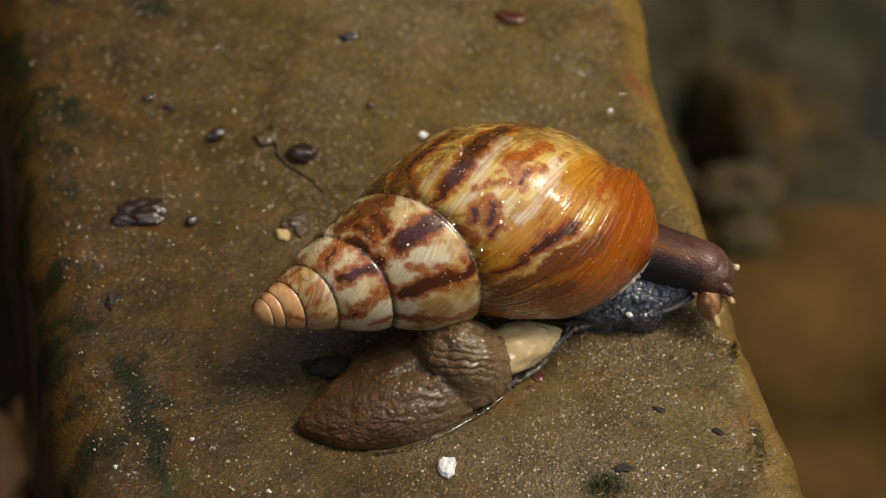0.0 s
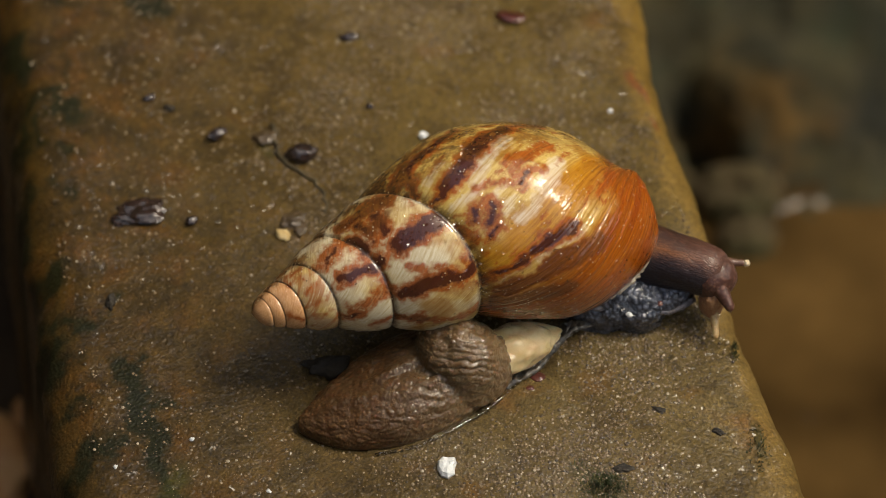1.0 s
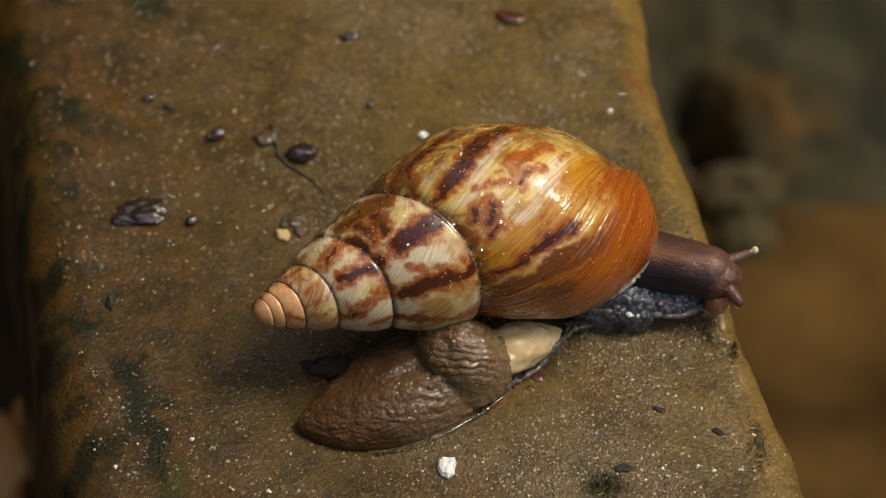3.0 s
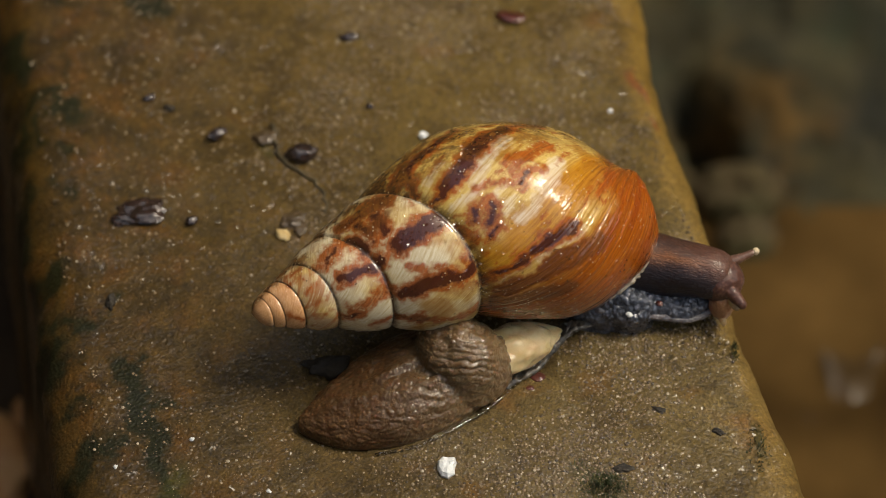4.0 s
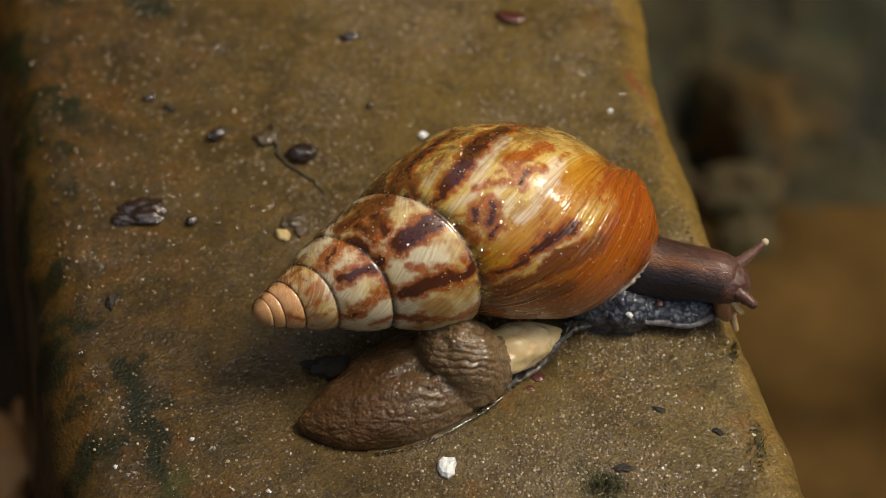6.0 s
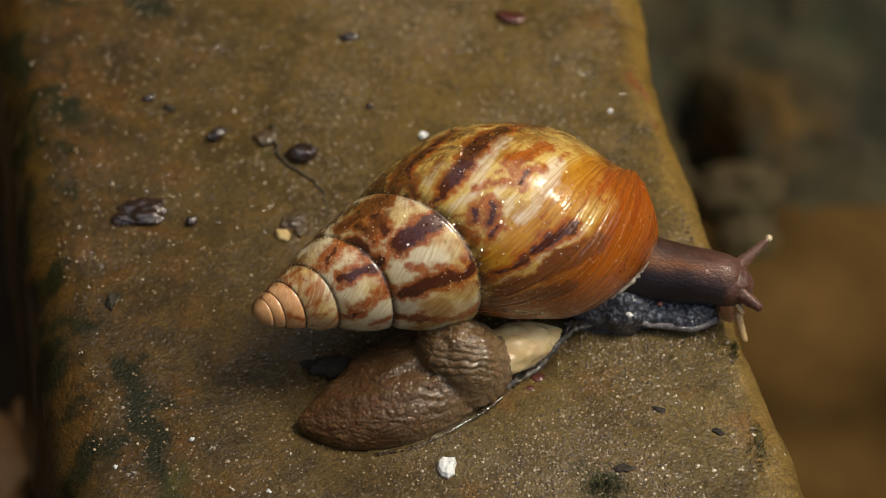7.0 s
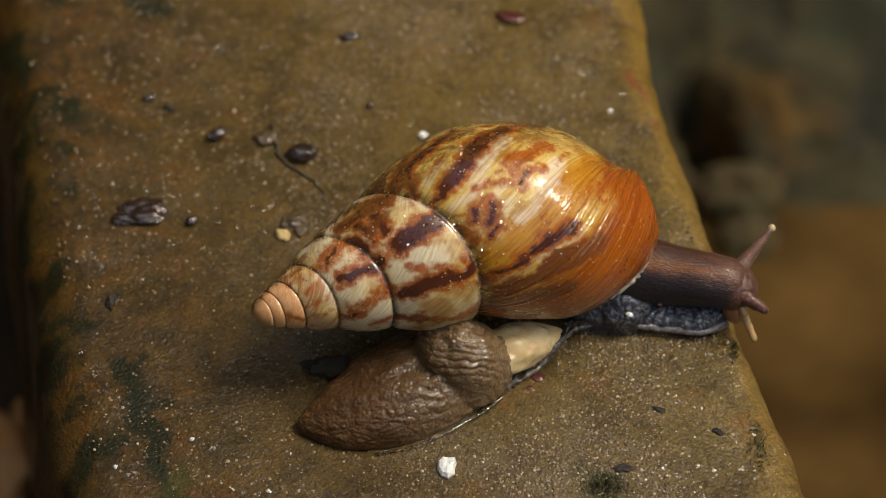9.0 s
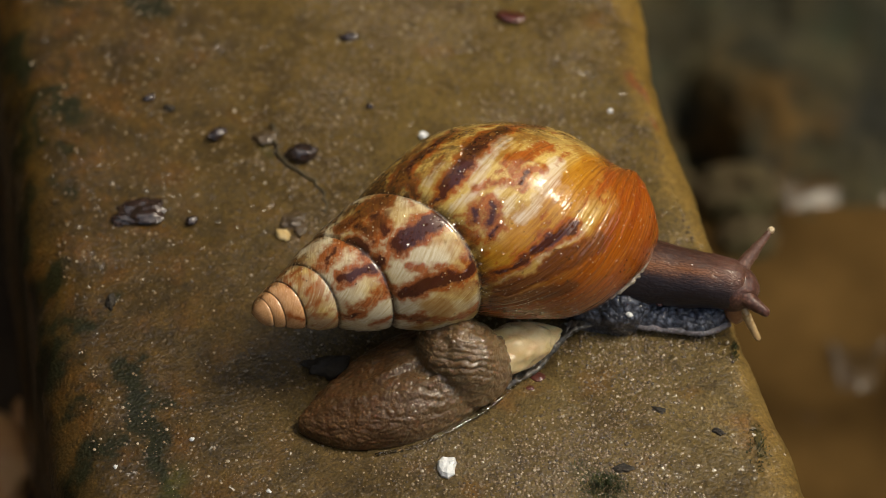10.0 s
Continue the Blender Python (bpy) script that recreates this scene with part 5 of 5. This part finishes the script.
LOWER = [
    (0.0, aim((0.0519, -0.0171, 0.0089), (0.0541, -0.0237, 0.0040), 0)),
    (1.0, aim((0.0531, -0.0186, 0.0079), (0.0536, -0.0255, 0.0030), 0)),
    (2.5, aim((0.0537, -0.0179, 0.0079), (0.0548, -0.0247, 0.0030), 0)),
    (4.0, aim((0.0538, -0.0167, 0.0093), (0.0554, -0.0223, 0.0030), 0)),
    (5.5, aim((0.0550, -0.0175, 0.0089), (0.0571, -0.0219, 0.0020), 0)),
    (7.0, aim((0.0572, -0.0190, 0.0067), (0.0596, -0.0248, 0.0010), 0)),
    (8.5, aim((0.0580, -0.0194, 0.0067), (0.0612, -0.0243, 0.0005), 0)),
    (10.0, aim((0.0584, -0.0196, 0.0066), (0.0624, -0.0240, 0.0005), 0)),
]
LOWER_FAR = [
    (0.0, aim((0.0525, -0.0175, 0.0113), (0.0571, -0.0210, 0.0083), 0)),
    (1.0, aim((0.0525, -0.0180, 0.0110), (0.0569, -0.0217, 0.0080), 0)),
    (2.5, aim((0.0532, -0.0178, 0.0106), (0.0576, -0.0215, 0.0075), 0)),
    (4.0, aim((0.0537, -0.0180, 0.0102), (0.0581, -0.0217, 0.0071), 0)),
    (5.5, aim((0.0544, -0.0186, 0.0095), (0.0588, -0.0223, 0.0064), 0)),
    (7.0, aim((0.0551, -0.0182, 0.0100), (0.0590, -0.0222, 0.0066), 0)),
    (8.5, aim((0.0566, -0.0181, 0.0102), (0.0594, -0.0226, 0.0064), 0)),
    (10.0, aim((0.0571, -0.0183, 0.0101), (0.0598, -0.0228, 0.0064), 0)),
]
FRONT_FOOT = [
    (0.0, aim((0.0293, -0.0154, 0.0082), (0.0493, -0.0154, 0.0070), 18)),
    (1.0, aim((0.0297, -0.0155, 0.0080), (0.0497, -0.0155, 0.0062), 16)),
    (2.5, aim((0.0307, -0.0158, 0.0074), (0.0507, -0.0155, 0.0050), 10)),
    (4.0, aim((0.0336, -0.0157, 0.0064), (0.0536, -0.0167, 0.0040), 6)),
    (5.5, aim((0.0338, -0.0159, 0.0052), (0.0538, -0.0171, 0.0031), 4)),
    (7.0, aim((0.0348, -0.0159, 0.0036), (0.0547, -0.0178, 0.0024), 2)),
    (8.5, aim((0.0363, -0.0161, 0.0027), (0.0561, -0.0185, 0.0020), 0)),
    (10.0, aim((0.0371, -0.0162, 0.0022), (0.0569, -0.0186, 0.0018), 0)),
]
LOBE = [
    (0.0, aim((0.0340, -0.0174, 0.0035), (0.0390, -0.0174, 0.0035), 0)),
    (1.0, aim((0.0337, -0.0175, 0.0035), (0.0387, -0.0175, 0.0035), 0)),
    (2.5, aim((0.0328, -0.0176, 0.0035), (0.0378, -0.0176, 0.0035), 0)),
    (4.0, aim((0.0320, -0.0177, 0.0035), (0.0370, -0.0177, 0.0035), 0)),
    (5.5, aim((0.0313, -0.0178, 0.0035), (0.0363, -0.0178, 0.0035), 0)),
    (7.0, aim((0.0308, -0.0179, 0.0035), (0.0358, -0.0179, 0.0035), 0)),
    (8.5, aim((0.0304, -0.0179, 0.0035), (0.0354, -0.0179, 0.0035), 0)),
    (10.0, aim((0.0301, -0.0180, 0.0035), (0.0351, -0.0180, 0.0035), 0)),
]
MOUTH = [
    (0.0, aim((0.0474, -0.0186, 0.0072), (0.0524, -0.0196, 0.0072), 0)),
    (1.0, aim((0.0479, -0.0180, 0.0070), (0.0529, -0.0190, 0.0070), 0)),
    (2.5, aim((0.0489, -0.0173, 0.0065), (0.0539, -0.0183, 0.0065), 0)),
    (4.0, aim((0.0500, -0.0176, 0.0060), (0.0550, -0.0186, 0.0060), 0)),
    (5.5, aim((0.0508, -0.0176, 0.0056), (0.0558, -0.0186, 0.0056), 0)),
    (7.0, aim((0.0516, -0.0177, 0.0054), (0.0566, -0.0187, 0.0054), 0)),
    (8.5, aim((0.0525, -0.0178, 0.0052), (0.0575, -0.0188, 0.0052), 0)),
    (10.0, aim((0.0530, -0.0177, 0.0050), (0.0580, -0.0187, 0.0050), 0)),
]


def motions():
    off = Matrix.Translation(-SNAIL_AT)
    for name, path in (("NECK", NECK), ("HEAD", HEAD), ("EYE", EYE), ("SIDE", SIDE), ("LOWER", LOWER), ("LOWER_FAR", LOWER_FAR), ("FRONT_FOOT", FRONT_FOOT), ("LOBE", LOBE), ("MOUTH", MOUTH)):
        walk(PIECES[name], [(t, off @ m) for t, m in path])
    tracks = (
        (RIPPLES[0], [(0.0, 0.1168, 0.2050, 0.0), (0.7, 0.1168, 0.2050, 0.3), (1.0, 0.1168, 0.2052, 0.8), (1.4, 0.1221, 0.2054, 0.1), (1.7, 0.1204, 0.2054, 0.5), (2.0, 0.1204, 0.2057, 1.0), (2.4, 0.1222, 0.2059, 0.6), (2.7, 0.1221, 0.2054, 0.3), (3.6, 0.1221, 0.2054, 0.1), (4.1, 0.1222, 0.2066, 0.5), (4.5, 0.1203, 0.2050, 0.2), (4.8, 0.1150, 0.2041, 1.0), (5.0, 0.1137, 0.2031, 1.0), (5.5, 0.1168, 0.2043, 0.8), (5.8, 0.1168, 0.2043, 0.2), (6.5, 0.1150, 0.2036, 0.0), (7.0, 0.1131, 0.2027, 0.4), (7.5, 0.1122, 0.2027, 0.1), (8.0, 0.1114, 0.2031, 0.3), (8.5, 0.1218, 0.2061, 0.55), (9.0, 0.1130, 0.2017, 0.4), (9.5, 0.1167, 0.2031, 0.2), (9.8, 0.1240, 0.2066, 0.6), (10.0, 0.1241, 0.2082, 1.0)]),
        (RIPPLES[1], [(0.0, 0.1331, 0.2096, 0.0), (1.0, 0.1321, 0.2082, 0.4), (1.6, 0.1321, 0.2082, 0.2), (2.0, 0.1321, 0.2082, 0.8), (2.5, 0.1330, 0.2089, 0.3), (3.5, 0.1293, 0.2066, 0.0), (4.6, 0.1221, 0.2050, 0.0), (5.0, 0.1212, 0.2050, 0.8), (5.5, 0.1293, 0.2073, 0.6), (6.0, 0.1256, 0.2054, 0.0), (7.5, 0.1131, 0.2020, 0.0), (8.2, 0.1122, 0.2017, 0.2), (8.5, 0.1122, 0.2020, 0.5), (8.9, 0.1148, 0.2020, 0.0), (9.5, 0.1312, 0.2089, 0.0), (10.0, 0.1332, 0.2106, 0.8)]),
        (RIPPLES[2], [(0.0, 0.1302, 0.1803, 0.0), (1.3, 0.1304, 0.1806, 0.0), (1.5, 0.1304, 0.1806, 0.5), (1.8, 0.1304, 0.1806, 0.0), (2.3, 0.1151, 0.1370, 0.0), (2.6, 0.1151, 0.1374, 0.7), (3.0, 0.1163, 0.1412, 0.0), (3.5, 0.1261, 0.1826, 0.0), (3.8, 0.1267, 0.1853, 1.0), (4.0, 0.1324, 0.1848, 0.5), (4.2, 0.1324, 0.1848, 0.0), (4.3, 0.1149, 0.1540, 0.2), (4.4, 0.1148, 0.1518, 0.8), (4.7, 0.1146, 0.1497, 0.0), (5.0, 0.1294, 0.1583, 0.0), (5.2, 0.1298, 0.1587, 1.0), (5.5, 0.1297, 0.1583, 0.0), (7.8, 0.1099, 0.1875, 0.0), (8.0, 0.1099, 0.1875, 0.4), (8.4, 0.1099, 0.1875, 0.0), (10.0, 0.1099, 0.1875, 0.0)]),
        (RIPPLES[3], [(0.0, 0.1228, 0.1214, 0.0), (2.2, 0.1228, 0.1214, 0.0), (2.5, 0.1228, 0.1214, 0.5), (2.8, 0.1228, 0.1214, 0.0), (3.7, 0.1229, 0.1370, 0.0), (4.0, 0.1225, 0.1328, 1.0), (4.2, 0.1219, 0.1163, 0.5), (4.5, 0.1180, 0.1253, 0.8), (4.8, 0.1180, 0.1253, 0.0), (5.4, 0.1249, 0.1345, 0.0), (5.6, 0.1249, 0.1345, 1.0), (5.9, 0.1249, 0.1345, 0.0), (9.4, 0.1253, 0.1391, 0.0), (9.8, 0.1261, 0.1387, 0.6), (10.0, 0.1247, 0.1366, 1.0)]),
    )
    for ob, track in tracks:
        walk(ob, [(t, pose(x, y, -0.2232 + 0.0033 * up, 12.0 * up, 8.5 * up, 9)) for t, x, y, up in track])


motions()
